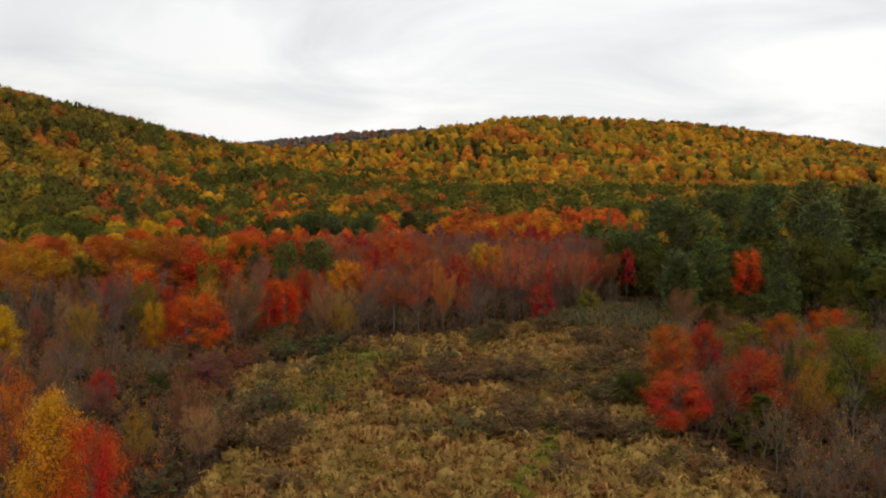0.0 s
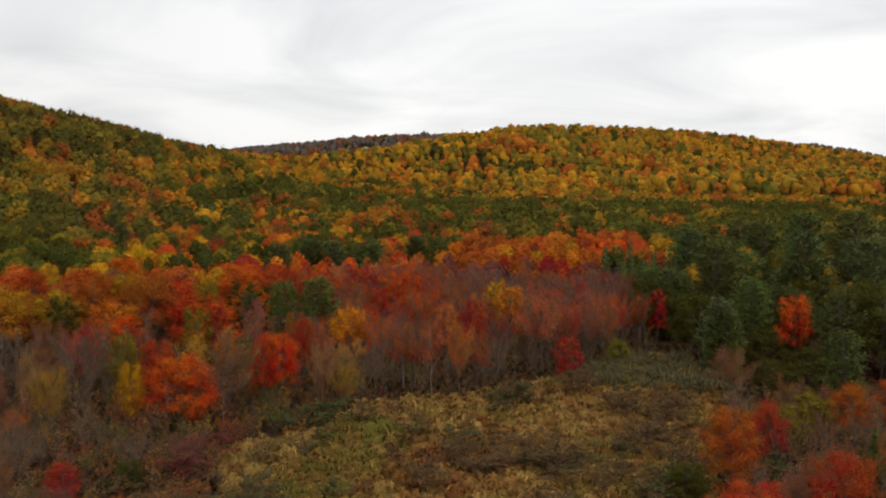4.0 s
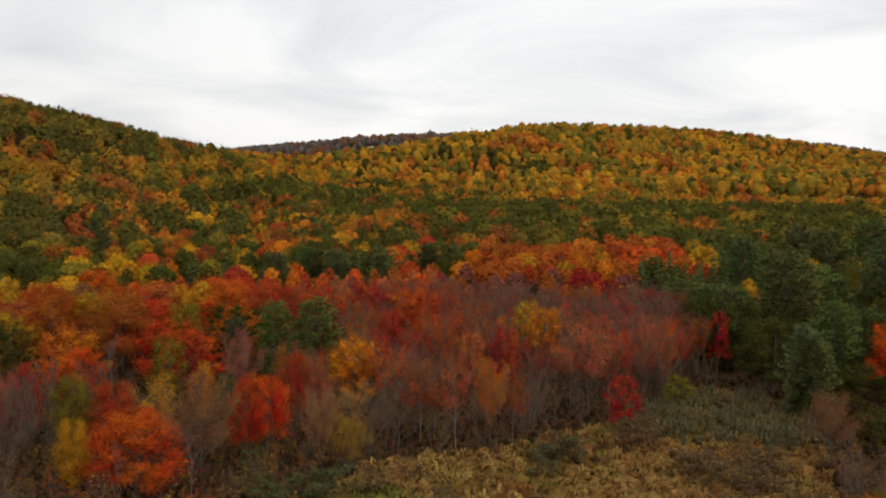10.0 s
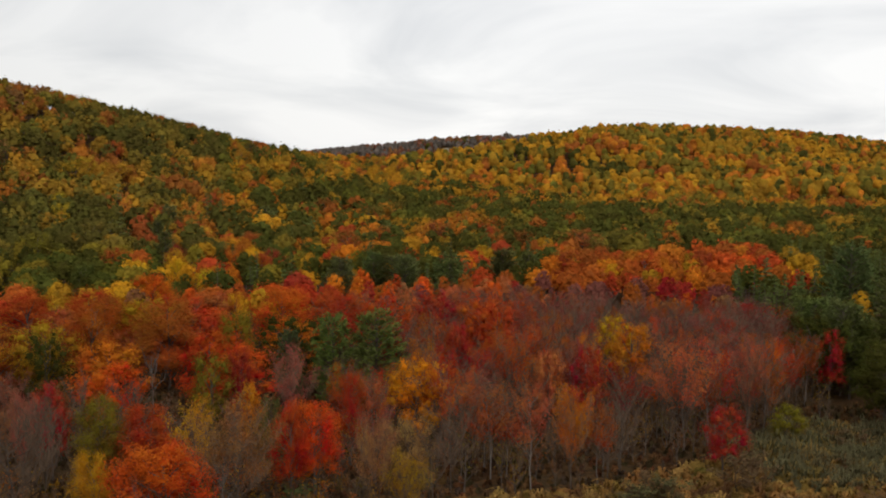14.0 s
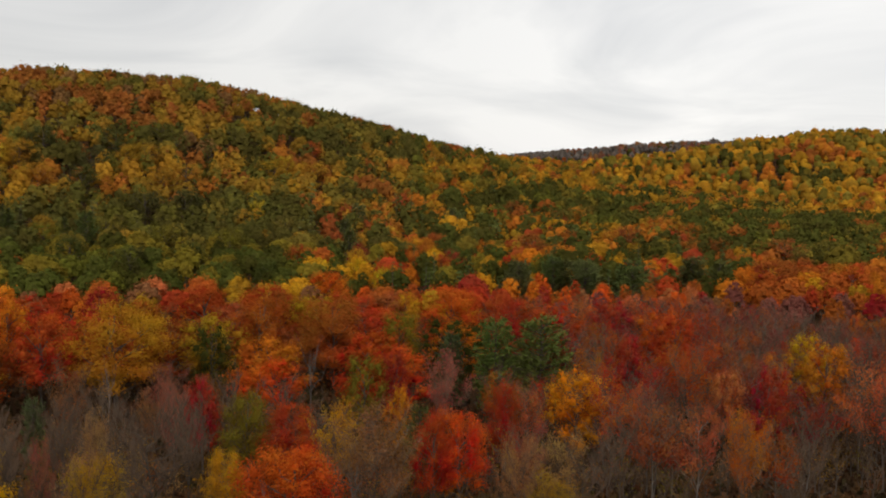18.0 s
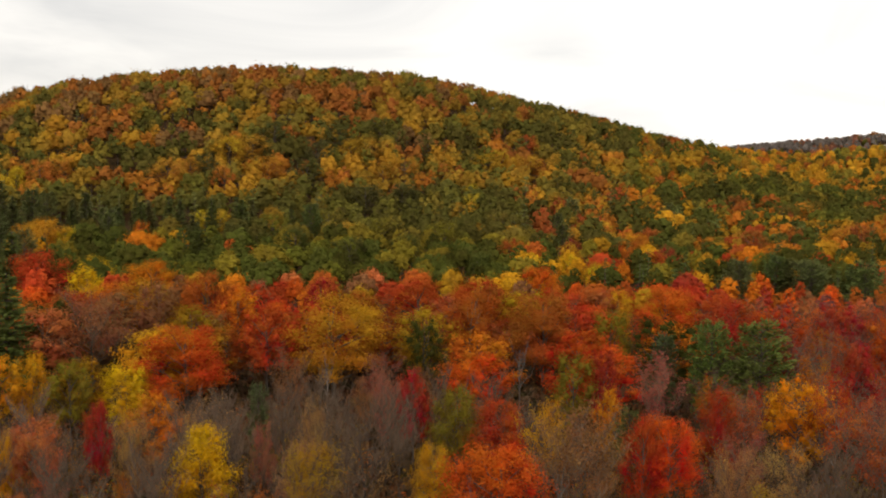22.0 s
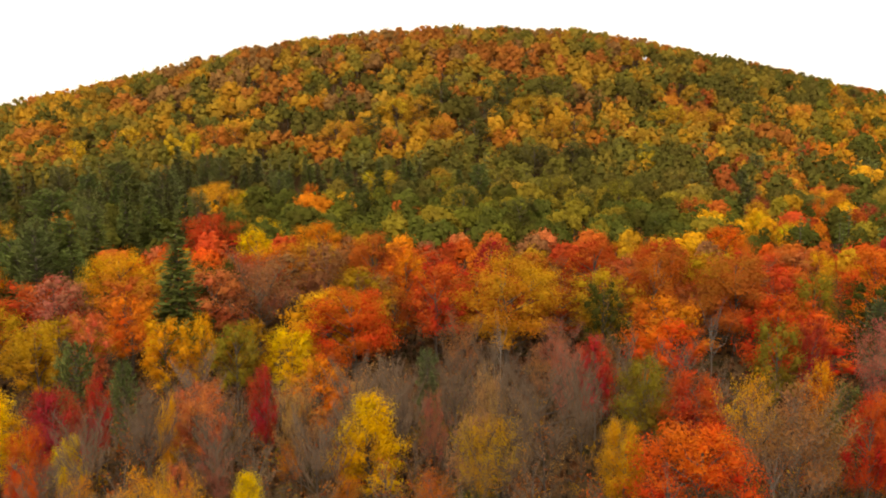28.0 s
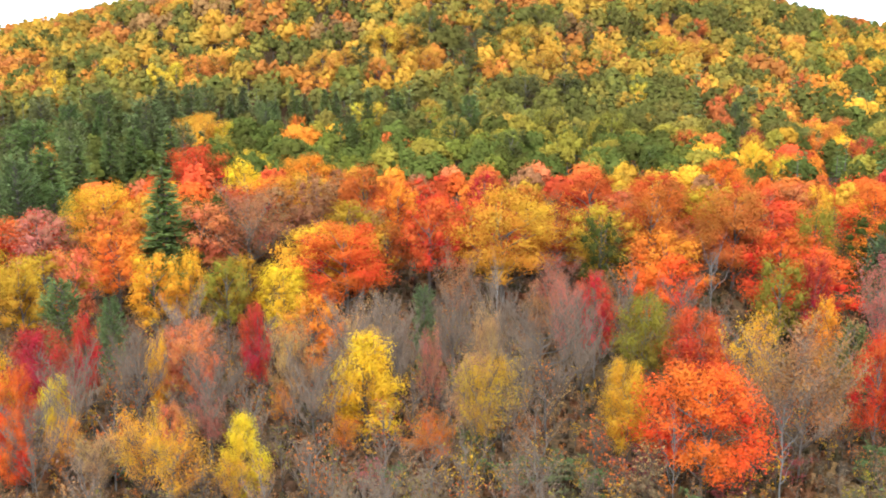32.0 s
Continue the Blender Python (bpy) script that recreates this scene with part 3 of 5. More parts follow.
LANDMARKS["maple", "crimson"] = [(-50.6, 141.9, 6.6, 1.9), (-68.4, 198.9, 13.8, 2.5), (-49.8, 220.6, 14, 2.4), (-122.6, 253.5, 15.3, 4.6), (-105, 150, 12.3, 3), (-106.8, 156.1, 11.6, 1.6), (-94.3, 169.3, 12.3, 1.7), (19.5, 210.7, 10.1, 2.7), (2, 226.3, 14.6, 2.7), (-19, 243, 14.9, 3.4), (-26.1, 278.2, 15.5, 4.7), (45.6, 253.4, 13.2, 2.7), (41.1, 157.9, 11.1, 2.6)]
LANDMARKS["maple", "flame"] = [(-22.9, 216.1, 15, 4)]
LANDMARKS["maple", "gold"] = [(-53.4, 178.2, 11.3, 2.5), (-169.8, 200.8, 15.6, 6.2), (-97.7, 158.9, 10.3, 1.3), (-122.4, 176.6, 13.2, 3.5), (-121.2, 181.7, 13.1, 2.6), (-231.4, 274.1, 17.4, 7.2), (8.6, 253.6, 15.6, 3.1), (-189.4, 183.9, 16.4, 4.4), (76.3, 294.7, 17.3, 3.5), (75.5, 287.2, 20.2, 3.6)]
LANDMARKS["maple", "golden"] = [(-95.7, 219.8, 18.5, 7.4), (-134.2, 164.6, 13.1, 3.6), (-220, 205.5, 17.2, 4.1), (-149.6, 166.6, 13.2, 4.6), (90.6, 273.3, 17, 4.7)]
LANDMARKS["maple", "oak"] = [(-84.9, 230, 14.8, 3.7), (82.8, 217.9, 19, 8), (60.5, 197.2, 8.6, 4.2), (66, 211.2, 7.9, 4.5), (54.5, 199.9, 8.2, 3.6), (60.4, 220.7, 9.6, 4)]
LANDMARKS["maple", "olive"] = [(-61, 197.3, 12.7, 3.1), (-52.9, 216.6, 14, 3.1), (-59, 249.8, 15.1, 4.1), (-113.8, 181.8, 12.8, 3.2), (82.4, 265.1, 19.7, 6.7), (84.3, 270.1, 22.8, 7.6), (31.5, 226.1, 6.9, 2.4)]
LANDMARKS["maple", "orange"] = [(-45.9, 211.6, 11.4, 2.1), (-138.6, 182.2, 13.1, 4.8), (-94.3, 177.8, 11.5, 3.7), (-129.9, 236.1, 15.1, 4.1), (-167.6, 249.6, 15.7, 6.8), (10.4, 245.6, 15.5, 3.7), (-221.9, 220.8, 16.5, 3.6)]
LANDMARKS["maple", "pink"] = [(-155.1, 180, 15.2, 5.4)]
LANDMARKS["maple", "red"] = [(-30.8, 83.5, 15.9, 3.0), (-54.6, 197.2, 11.8, 3.8), (-35.4, 193.5, 12.9, 2.3), (-108.7, 218.4, 16.2, 4.7), (-104.2, 261.3, 15.8, 6.2), (-190.3, 238.2, 17.2, 7.4), (-30.9, 209.5, 13.8, 2.2), (-44.6, 272, 16.1, 6.1), (-12.7, 261.3, 15.8, 4.3), (-34.4, 269.7, 15.4, 4.6), (29.9, 127.3, 9.6, 4.2), (40.9, 129.9, 12.3, 4.2)]
LANDMARKS["maple", "russet"] = [(-142.4, 227.5, 16.2, 4.7)]
LANDMARKS["maple", "rust"] = [(-70.9, 247.7, 17.4, 6.5), (-84.8, 246.6, 17.1, 5.7), (-144.5, 242.2, 16, 6.1), (58.8, 173.4, 9.7, 3.2), (34.0, 150.0, 12.4, 3.6)]
LANDMARKS["maple", "salmon"] = [(-96.4, 162, 11.6, 2.9), (-87, 152.1, 7.9, 1.4), (-132.3, 171.2, 13.6, 2.8), (-3.7, 226.3, 13.6, 2.7)]
LANDMARKS["maple", "scarlet"] = [(-45.4, 176.7, 12.8, 5.3), (-111, 201.6, 14.9, 6.6), (-101.8, 145, 9.9, 2.1), (-92.3, 139.5, 9.7, 1.6), (-56.8, 274.5, 16.4, 6.5), (-16.2, 268.4, 15.3, 4.5), (-32.9, 195.8, 12.7, 3.3), (-116.5, 146.2, 10.8, 2.1), (69.3, 230, 15.2, 4.1), (68.4, 176.6, 10.3, 3.8)]
LANDMARKS["maple", "yellow"] = [(-169.7, 233.9, 15.6, 4.4), (-107.8, 186.2, 12, 3.6), (-98.8, 147.9, 8.9, 1.6)]
LANDMARKS["maple", "lime"] = [(53.5, 131.7, 15.4, 6.6)]
LANDMARKS["oak", "oak"] = [(26.8, 145.4, 6, 3.2), (-43.8, 146.0, 5.6, 2.2), (82.7, 225.9, 20, 6.8)]
LANDMARKS["pine", "brightpine"] = [(-39.9, 241.7, 16.4, 4.7), (-32.6, 242.1, 17.2, 6.2)]
LANDMARKS["pine", "greypine"] = [(-84.9, 187.2, 11.7, 1.8), (-110.9, 162.3, 11.4, 2.1), (-179.4, 190.5, 20.5, 4.9), (-47.2, 241.1, 13.5, 3)]
LANDMARKS["pine", "pine"] = [(-40.9, 205.1, 10.6, 2.6), (-120.2, 161.9, 12.5, 3.5), (-246.2, 233, 18.9, 8.4), (-276.6, 273.1, 19.2, 8.1), (-252.6, 271.4, 19.6, 7.6), (-28, 339.6, 16.8, 7.3), (-14.2, 356, 16.9, 6.1), (-43.4, 346.1, 15.5, 8.7), (-227, 231.7, 19.9, 5.2), (-203.5, 202.9, 17.6, 5.8), (-274.8, 227, 21.2, 6.8), (60.9, 260.5, 24.5, 8.8), (85.8, 304.6, 26.5, 9), (100.9, 314.3, 28.1, 9.4), (111.7, 304.7, 29.6, 11.1), (111.2, 267.7, 29.5, 10.7), (62.7, 238.6, 17.5, 5.6), (74.3, 218.3, 18.2, 5.9), (90.2, 209, 16.8, 5.9)]
LANDMARKS["snag", "bark"] = [(-65.9, 227.5, 13.5, 2.8), (-46.4, 173.4, 10, 1.5), (-39.1, 178.7, 11.6, 1.8), (-86, 204.1, 13, 1.5), (50.3, 120.7, 12.3, 1.9)]
LANDMARKS["sparse", "plum"] = [(-37.5, 151.0, 6.6, 3.8), (-47.5, 132.0, 6.2, 2.6)]
LANDMARKS["sparse", "golden"] = [(46, 123.2, 10.2, 2.7), (-35.8, 111.5, 7.4, 2.0), (-20.3, 186.4, 8.1, 3.1), (-62.5, 168.2, 10.8, 3.1)]
LANDMARKS["sparse", "gold"] = [(-83.1, 146.2, 8.3, 2.4), (-79.3, 146.1, 7.8, 3), (-75.4, 149.6, 5.4, 1.7), (-92.5, 144.4, 6.0, 1.9)]
LANDMARKS["sparse", "orange"] = [(-84.7, 164.1, 5.6, 1.5), (-75.3, 163.2, 4.8, 1.7), (-1.2, 201.8, 12.6, 3.2), (-42.0, 93.5, 15.6, 2.7)]
LANDMARKS["sparse", "pink"] = [(-86.7, 156.2, 6.2, 2.0), (-69.9, 194.5, 11.6, 2.5), (-72.9, 173.7, 9.9, 1.6), (-41.4, 218.1, 13.3, 3.9), (26.3, 228.4, 14.6, 3.2), (36.6, 133.1, 8.2, 2.4)]
LANDMARKS["sparse", "russet"] = [(-39.5, 184.9, 13.3, 5.5), (-132.3, 202.2, 15.9, 6.8), (46.8, 196.6, 9.2, 4.1)]
LANDMARKS["sparse", "rust"] = [(-67.0, 165.8, 5.6, 2.6), (-9, 230, 14.5, 5), (54.1, 145.6, 9.7, 2.7)]
LANDMARKS["sparse", "salmon"] = [(15.8, 220, 15.6, 5.2)]
LANDMARKS["sparse", "tan"] = [(-65.6, 170.1, 10.1, 2.5), (-84.5, 165.6, 11.3, 2.9), (-87.5, 144.5, 6.0, 2.2), (-71.3, 180.8, 11, 1.8), (-24.3, 188.8, 10.6, 2.4)]

for (kind, tone), rows in LANDMARKS.items():
    for x, y, tall, wide in rows:
        plant(kind, tone, x, y, tall, wide, (math.hypot(x + 10, y - 95) < 118 and y > 80) or (kind == "maple" and wide > 5.5), 0.05)


# single crowns that stand out on the far side of the valley and on the hill
FAR_MARKS = {}
FAR_MARKS["maple", "orange"] = [(-35.9, 524.4, 16.4, 7.5), (-24, 515.9, 15.6, 6.3), (-49.4, 458.3, 15.4, 6.1), (44.2, 448, 15, 5.4), (102.1, 499.4, 16.4, 7.5), (26.6, 374.2, 15.4, 6.1), (-19.9, 436.2, 14.8, 5.2), (-81.7, 399.5, 14.2, 4.3), (-98.2, 378, 14.1, 4.1), (-225.9, 304.6, 13.3, 3), (-258.6, 378.4, 14.5, 4.6), (-305.6, 333.2, 15.4, 6), (-303.5, 340.6, 14.5, 4.7), (-122.5, 347.8, 14.2, 4.3), (-94.8, 302, 14.3, 4.4), (-94.2, 363.2, 13.4, 3.2), (-88.8, 294.6, 13.3, 3)]
FAR_MARKS["maple", "rust"] = [(-43.6, 467.9, 15.9, 6.8), (-60.5, 435.7, 15.6, 6.3), (-72.1, 424.6, 15.5, 6.1), (12.3, 441.9, 16.4, 7.4), (5.7, 360.7, 16.1, 7), (-124.2, 347.8, 14.8, 5.1), (-103.4, 536.8, 15.9, 6.7), (-9.7, 450, 15, 5.4)]
FAR_MARKS["maple", "scarlet"] = [(-104.3, 415.6, 13.5, 3.2), (-98.4, 366.9, 13, 2.6), (-95.5, 302.3, 14.6, 4.9), (-104, 415.5, 13.8, 3.7), (-85.3, 359.5, 13.9, 3.9), (-77.3, 347.6, 13.6, 3.4), (-206.1, 540.5, 15, 5.5)]
FAR_MARKS["maple", "crimson"] = [(-82.8, 363.4, 14.7, 5), (-113.9, 369.3, 13.6, 3.5)]
FAR_MARKS["maple", "gold"] = [(-109.5, 356.8, 13.9, 3.9), (-99.6, 449.6, 14.4, 4.6), (-122.9, 356.6, 13.4, 3.1), (-92.1, 329.3, 13, 2.6), (-27.9, 449.4, 14.2, 4.3), (-244.5, 283.3, 14.7, 5.1), (-243.8, 276.7, 14.1, 4.2), (-273.7, 413, 16.1, 7), (-241.2, 450.1, 16.4, 7.5), (-218.9, 444.5, 16.4, 7.5), (-221.6, 432.2, 15.1, 5.6), (-252.5, 397.3, 15.5, 6.1), (-275.7, 366.5, 15.4, 6), (-188.9, 505.4, 16.4, 7.5), (-102.4, 393.9, 14, 4), (-246.1, 445, 15.3, 5.9), (-68.9, 282.3, 13.5, 3.3), (-273.9, 376.7, 14.2, 4.3)]
FAR_MARKS["oak", "olive"] = [(26.3, 447, 16.1, 7.1), (-72.8, 548.1, 16.4, 7.5), (-79.7, 522.7, 16.4, 7.5), (16.2, 422.1, 14.7, 5), (-192.5, 353.3, 16.2, 7.1), (-154.1, 362.7, 16, 6.8), (-199.9, 334.5, 15.4, 6), (-171.4, 352.7, 16, 6.8), (-153.2, 398.7, 15.2, 5.6)]
FAR_MARKS["pine", "pine"] = [(-27, 327.3, 16.5, 5.1), (-39.9, 336.6, 16.5, 5.3), (-49.7, 345.9, 16.5, 4.7), (-55.9, 332.5, 16.5, 5.3), (-14.6, 353.6, 16.5, 4.8), (-122.4, 382.9, 16.5, 4.7), (-7.4, 350.7, 16.5, 4), (-144.8, 446.7, 16.5, 4.9), (-133.5, 405.7, 16.5, 3.7), (-115.6, 476.7, 16.5, 5.1), (-175.1, 663.2, 16.5, 6.7)]
FAR_MARKS["oak", "gold"] = [(-200.5, 486.4, 16.4, 7.5), (-168.8, 623.2, 16.4, 7.5), (-133.7, 684.4, 16.4, 7.5), (-125.4, 835.3, 16.4, 7.5), (-108.6, 824.1, 16.4, 7.5), (-70.9, 861.3, 16.4, 7.5), (99.4, 810.7, 16.4, 7.5), (106.9, 792.9, 16.4, 7.5)]
FAR_MARKS["maple", "yellow"] = [(-188.7, 253.1, 14.4, 4.5), (-229.6, 280, 14, 4), (-225.6, 332.5, 14.1, 4.1), (-221.3, 334.3, 14.1, 4.1), (-119, 352.6, 13.3, 3), (-103.6, 342.5, 13.3, 3), (-88.8, 323.7, 13, 2.6), (-203.1, 502.3, 15.1, 5.6), (-186.2, 443.4, 14.1, 4.2), (-178.6, 428.6, 13.7, 3.6), (-277.6, 403.7, 16, 6.9), (-308.1, 325.1, 13.9, 3.8), (-330.8, 314, 15, 5.5), (-333, 293.7, 14.6, 4.9)]
FAR_MARKS["oak", "lime"] = [(-227.5, 479.5, 15.4, 5.9), (-251.3, 479.1, 16.4, 7.5), (-339.7, 314.2, 15.1, 5.6), (-242.2, 476, 15.2, 5.8)]
FAR_MARKS["oak", "green"] = [(-252.2, 429.8, 16.4, 7.5), (-270.2, 382.1, 15.8, 6.5), (-241.5, 407.7, 16.4, 7.5), (-197.8, 409.5, 16.4, 7.5), (-257.6, 453.5, 16.4, 7.5), (-275.9, 430.5, 16.4, 7.5), (-206.4, 397, 16.4, 7.5), (-197.9, 316.4, 16.3, 7.3), (-178.9, 318.1, 16.1, 7.1), (-156.9, 313.3, 15.8, 6.6), (-202.5, 297.8, 16.1, 7.1), (-148.8, 331, 15.5, 6.1), (-216.5, 285.8, 14.5, 4.7), (-119.7, 319.1, 14.6, 4.9)]
FAR_SPOTS = [row for rows in FAR_MARKS.values() for row in rows]
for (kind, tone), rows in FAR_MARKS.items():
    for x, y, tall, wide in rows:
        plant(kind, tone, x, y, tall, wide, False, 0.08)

for x, y in [(70, 272), (82, 262), (94, 250), (104, 286), (74, 294), (90, 284), (118, 240), (120, 262), (66, 310), (84, 318), (112, 318), (128, 292)]:
    plant("pine", grown.choice(("pine", "greypine")), x, y, grown.uniform(20, 27), grown.uniform(6.5, 9), False)


# ---- the rest of the valley wood, tree by tree near the flight, then as far woods ----
def patchy(x, y, scale, seed):
    """0 to 1, alike for neighbours."""
    v = noise.noise(Vector((x / scale, y / scale, seed * 7.3)))
    return 0.5 + 0.5 * math.erf(v * 2.2)


def choose(weights, x, y, seed, rnd, scale=26.0, alike=0.55):
    u = patchy(x, y, scale, seed) if rnd.random() < alike else rnd.random()
    total = sum(w for _, w in weights)
    u = min(u, 0.9999) * total
    for item, w in weights:
        if u < w:
            return item
        u -= w
    return weights[-1][0]


BELT = [(("bare", "russet"), 42), (("sparse", "tan"), 18), (("sparse", "russet"), 14), (("sparse", "pink"), 9), (("maple", "red"), 4), (("maple", "orange"), 5), (("maple", "gold"), 3), (("sparse", "gold"), 7)]
BLAZE = [(("maple", "rust"), 26), (("maple", "scarlet"), 13), (("maple", "orange"), 8), (("maple", "salmon"), 8), (("maple", "red"), 12), (("maple", "crimson"), 3), (("maple", "gold"), 7), (("maple", "golden"), 13), (("sparse", "russet"), 9), (("maple", "russet"), 7), (("maple", "olive"), 5), (("oak", "oak"), 3)]
SWAMP = [(("slender", "plum"), 14), (("slender", "crimson"), 7), (("slender", "rust"), 14), (("bare", "russet"), 5), (("slender", "red"), 17), (("slender", "scarlet"), 20), (("slender", "salmon"), 11), (("slender", "orange"), 12)]
MURK = [(("bare", "plum"), 44), (("slender", "plum"), 22), (("bare", "russet"), 8), (("slender", "rust"), 9), (("slender", "crimson"), 8), (("slender", "red"), 9)]
EMBER = [(("maple", "scarlet"), 22), (("maple", "rust"), 34), (("maple", "orange"), 20), (("maple", "red"), 12), (("maple", "golden"), 8), (("maple", "gold"), 4)]
OAKS = [(("oak", "oak"), 32), (("oak", "green"), 34), (("oak", "lime"), 12), (("oak", "olive"), 12), (("oak", "rust"), 5), (("oak", "golden"), 5)]
DARK = [(("pine", "pine"), 55), (("oak", "oak"), 22), (("pine", "greypine"), 8), (("oak", "green"), 10), (("oak", "golden"), 5)]
MOTTLE = [(("oak", "oak"), 24), (("pine", "pine"), 14), (("oak", "green"), 16), (("maple", "gold"), 11), (("maple", "orange"), 12), (("maple", "red"), 8), (("oak", "golden"), 10), (("oak", "olive"), 8)]
EDGE = [(("bare", "bark"), 26), (("sparse", "russet"), 26), (("maple", "olive"), 12), (("maple", "rust"), 12), (("maple", "red"), 8), (("pine", "pine"), 10), (("slender", "plum"), 8)]
FLANK = [(("oak", "oak"), 14), (("oak", "green"), 14), (("oak", "olive"), 12), (("oak", "lime"), 8), (("oak", "golden"), 19), (("maple", "gold"), 14), (("maple", "orange"), 9), (("maple", "rust"), 10), (("pine", "pine"), 3)]
CREST = [(("oak", "russet"), 26), (("oak", "rust"), 18), (("oak", "golden"), 19), (("oak", "olive"), 16), (("oak", "lime"), 4), (("oak", "oak"), 6), (("oak", "orange"), 6)]
SHADE = [(("oak", "oak"), 26), (("oak", "green"), 26), (("oak", "olive"), 20), (("oak", "golden"), 14), (("oak", "rust"), 8), (("oak", "lime"), 6)]
GLOW = [(("oak", "golden"), 24), (("maple", "gold"), 20), (("oak", "olive"), 17), (("oak", "oak"), 12), (("maple", "orange"), 14), (("oak", "rust"), 8), (("oak", "lime"), 7)]
# the last ridge: mauve carries painted haze and is no leaf colour
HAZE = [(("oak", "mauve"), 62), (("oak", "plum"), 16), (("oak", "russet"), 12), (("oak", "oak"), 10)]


def mixture(x, y):
    """Which wood grows here; the farthest takes the haze-greyed tones."""
    rho, az, h = math.hypot(x + 8, y - 92), math.degrees(math.atan2(-(x + 8), y - 92)), float(land(x, y))
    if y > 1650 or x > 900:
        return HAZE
    if az > 13:
        if rho < 138:
            return BELT
        if rho < 228:
            return DARK if az > 58 and rho > 190 else BLAZE
        if rho < 305:
            return DARK if az > 50 else (MOTTLE if az < 22 else OAKS)
        if az > 34 and rho < 350:
            return DARK
        if h < 14:
            return MOTTLE if az < 24 else OAKS
        if az < 25 and h > 28:
            return SHADE
        return FLANK if h < 50 else CREST
    if az <= 13 and x < -14 and rho < 118:
        return BELT
    if rho < 140 and x > 20 and y < 190:
        return EDGE
    if x > 43 and y < 350 and y > 190:
        return DARK
    if y < 335:
        return MURK if x > -8 and patchy(x, y, 16.0, 71) > (0.5 if x < 12 else 0.22) else SWAMP
    if y < 425:
        return (EMBER if x < 72 else DARK) if x > 0 else MOTTLE
    if y < 690:
        return MOTTLE if az > 2 and y < 560 else OAKS
    return GLOW


def far_trees(name, label, rows, lobes, sprays, size, core, rng, stems=True, foot=0.5):
    """Many trees in one mesh. rows: x, y, height, radius, red, green, blue, pointed."""
    rows = np.array(rows, float)
    n = len(rows)
    x, y, tall, wide, pointed = rows[:, 0], rows[:, 1], rows[:, 2], rows[:, 3], rows[:, 7]
    z = land(x, y)
    f = (np.arange(lobes)[None] + rng.uniform(0, 1, (n, lobes))) / lobes
    a = np.arange(lobes)[None] * 2.4 + rng.uniform(0, 6.28, (n, 1))
    spire = pointed[:, None] > 0
    shape = np.where(spire, 1.05 - f, np.sqrt(np.clip(1.02 - f ** 2, 0.04, 1)))
    rad = wide[:, None] * np.where(spire, 0.42, 0.7) * shape * rng.uniform(0.55, 1.0, (n, lobes))
    low = np.where(spire, 0.22, foot)
    mid = np.stack([x[:, None] + rad * np.cos(a), y[:, None] + rad * np.sin(a), z[:, None] + tall[:, None] * (low + (0.88 - low) * f)], -1)
    boss = wide[:, None] * (1.3 / math.sqrt(lobes)) * rng.uniform(0.75, 1.15, (n, lobes)) * np.where(spire, 0.35 + 0.95 * (1 - f), 1.0)
    press = np.where(spire, 0.36, 1.0) + 0 * f
    # the first boss is the body of the crown, the rest sit on it
    mid[:, 0, :2] = np.where(spire, mid[:, 0, :2], np.stack([x, y], -1))
    mid[:, 0, 2] = np.where(spire[:, 0], mid[:, 0, 2], z + ((0.16 + foot) if stems else 0.42) * tall)
    boss[:, 0] = np.where(spire[:, 0], boss[:, 0], (0.5 if stems else 1.0) * wide / core)
    dv, dt, dq, dn = domes(rng, mid.reshape(-1, 3), boss.ravel() * core, press.ravel())
    pick = rng.integers(1 if lobes > 4 else 0, lobes, (n, sprays))
    way = unit(rng.normal(size=(n, sprays, 3)) + (0, 0, 0.3))
    boss[:, 0] = np.where(spire[:, 0], boss[:, 0], boss[:, 0] * core)
    spots = np.take_along_axis(mid, pick[..., None].repeat(3, -1), 1) + way * np.take_along_axis(boss, pick, 1)[..., None] * rng.uniform(0.75, 1.22, (n, sprays, 1)) * np.stack([1 + 0 * pick, 1 + 0 * pick, np.take_along_axis(press, pick, 1)], -1)
    each = np.repeat(size * wide / 4.0, sprays)[:, None]
    lv, lq = leaves(rng, spots.reshape(-1, 3), way.reshape(-1, 3) + (0, 0, 0.35), each)
    lq = lq + len(dv)
    tint = np.concatenate([np.repeat(rows[:, 4:7], lobes * 11, 0), np.repeat(rows[:, 4:7], sprays * 3, 0)])
    heart = np.stack([x, y, z + 0.5 * tall], -1)[:, None]
    blend = np.where(pointed > 0, 0.3, 0.95)[:, None, None]
    ln = (0.55 * way + blend * unit(spots - heart) + (0, 0, 0.05) + 0.3 * rng.normal(size=way.shape)).reshape(-1, 3)
    dn = 0.4 * dn + (blend * unit(dv.reshape(n, -1, 3) - heart)).reshape(-1, 3)
    ob = new(name, rounded(mesh_from(name, np.concatenate([dv, lv]), [np.concatenate([dt, lq]), dq], FAR_LEAF, True), np.concatenate([dn, np.repeat(ln, 3, 0)])))
    paint = ob.data.attributes.new("tint", "FLOAT_COLOR", "POINT")
    paint.data.foreach_set("color", np.concatenate([tint, np.ones((len(tint), 1))], 1).astype(np.float32).ravel())
    tagged(ob, label, "woods", kind="stuff")
    if stems:
        turn = np.arange(3) * 2.1
        ring = np.stack([np.cos(turn), np.sin(turn)], -1)
        base = np.concatenate([np.stack([x, y], -1)[:, None] + 0.25 * ring, np.repeat(z[:, None, None] - 0.3, 3, 1)], -1)
        head = np.concatenate([np.stack([x, y], -1)[:, None] + 0.08 * ring, np.repeat((z + 0.75 * tall)[:, None, None], 3, 1)], -1)
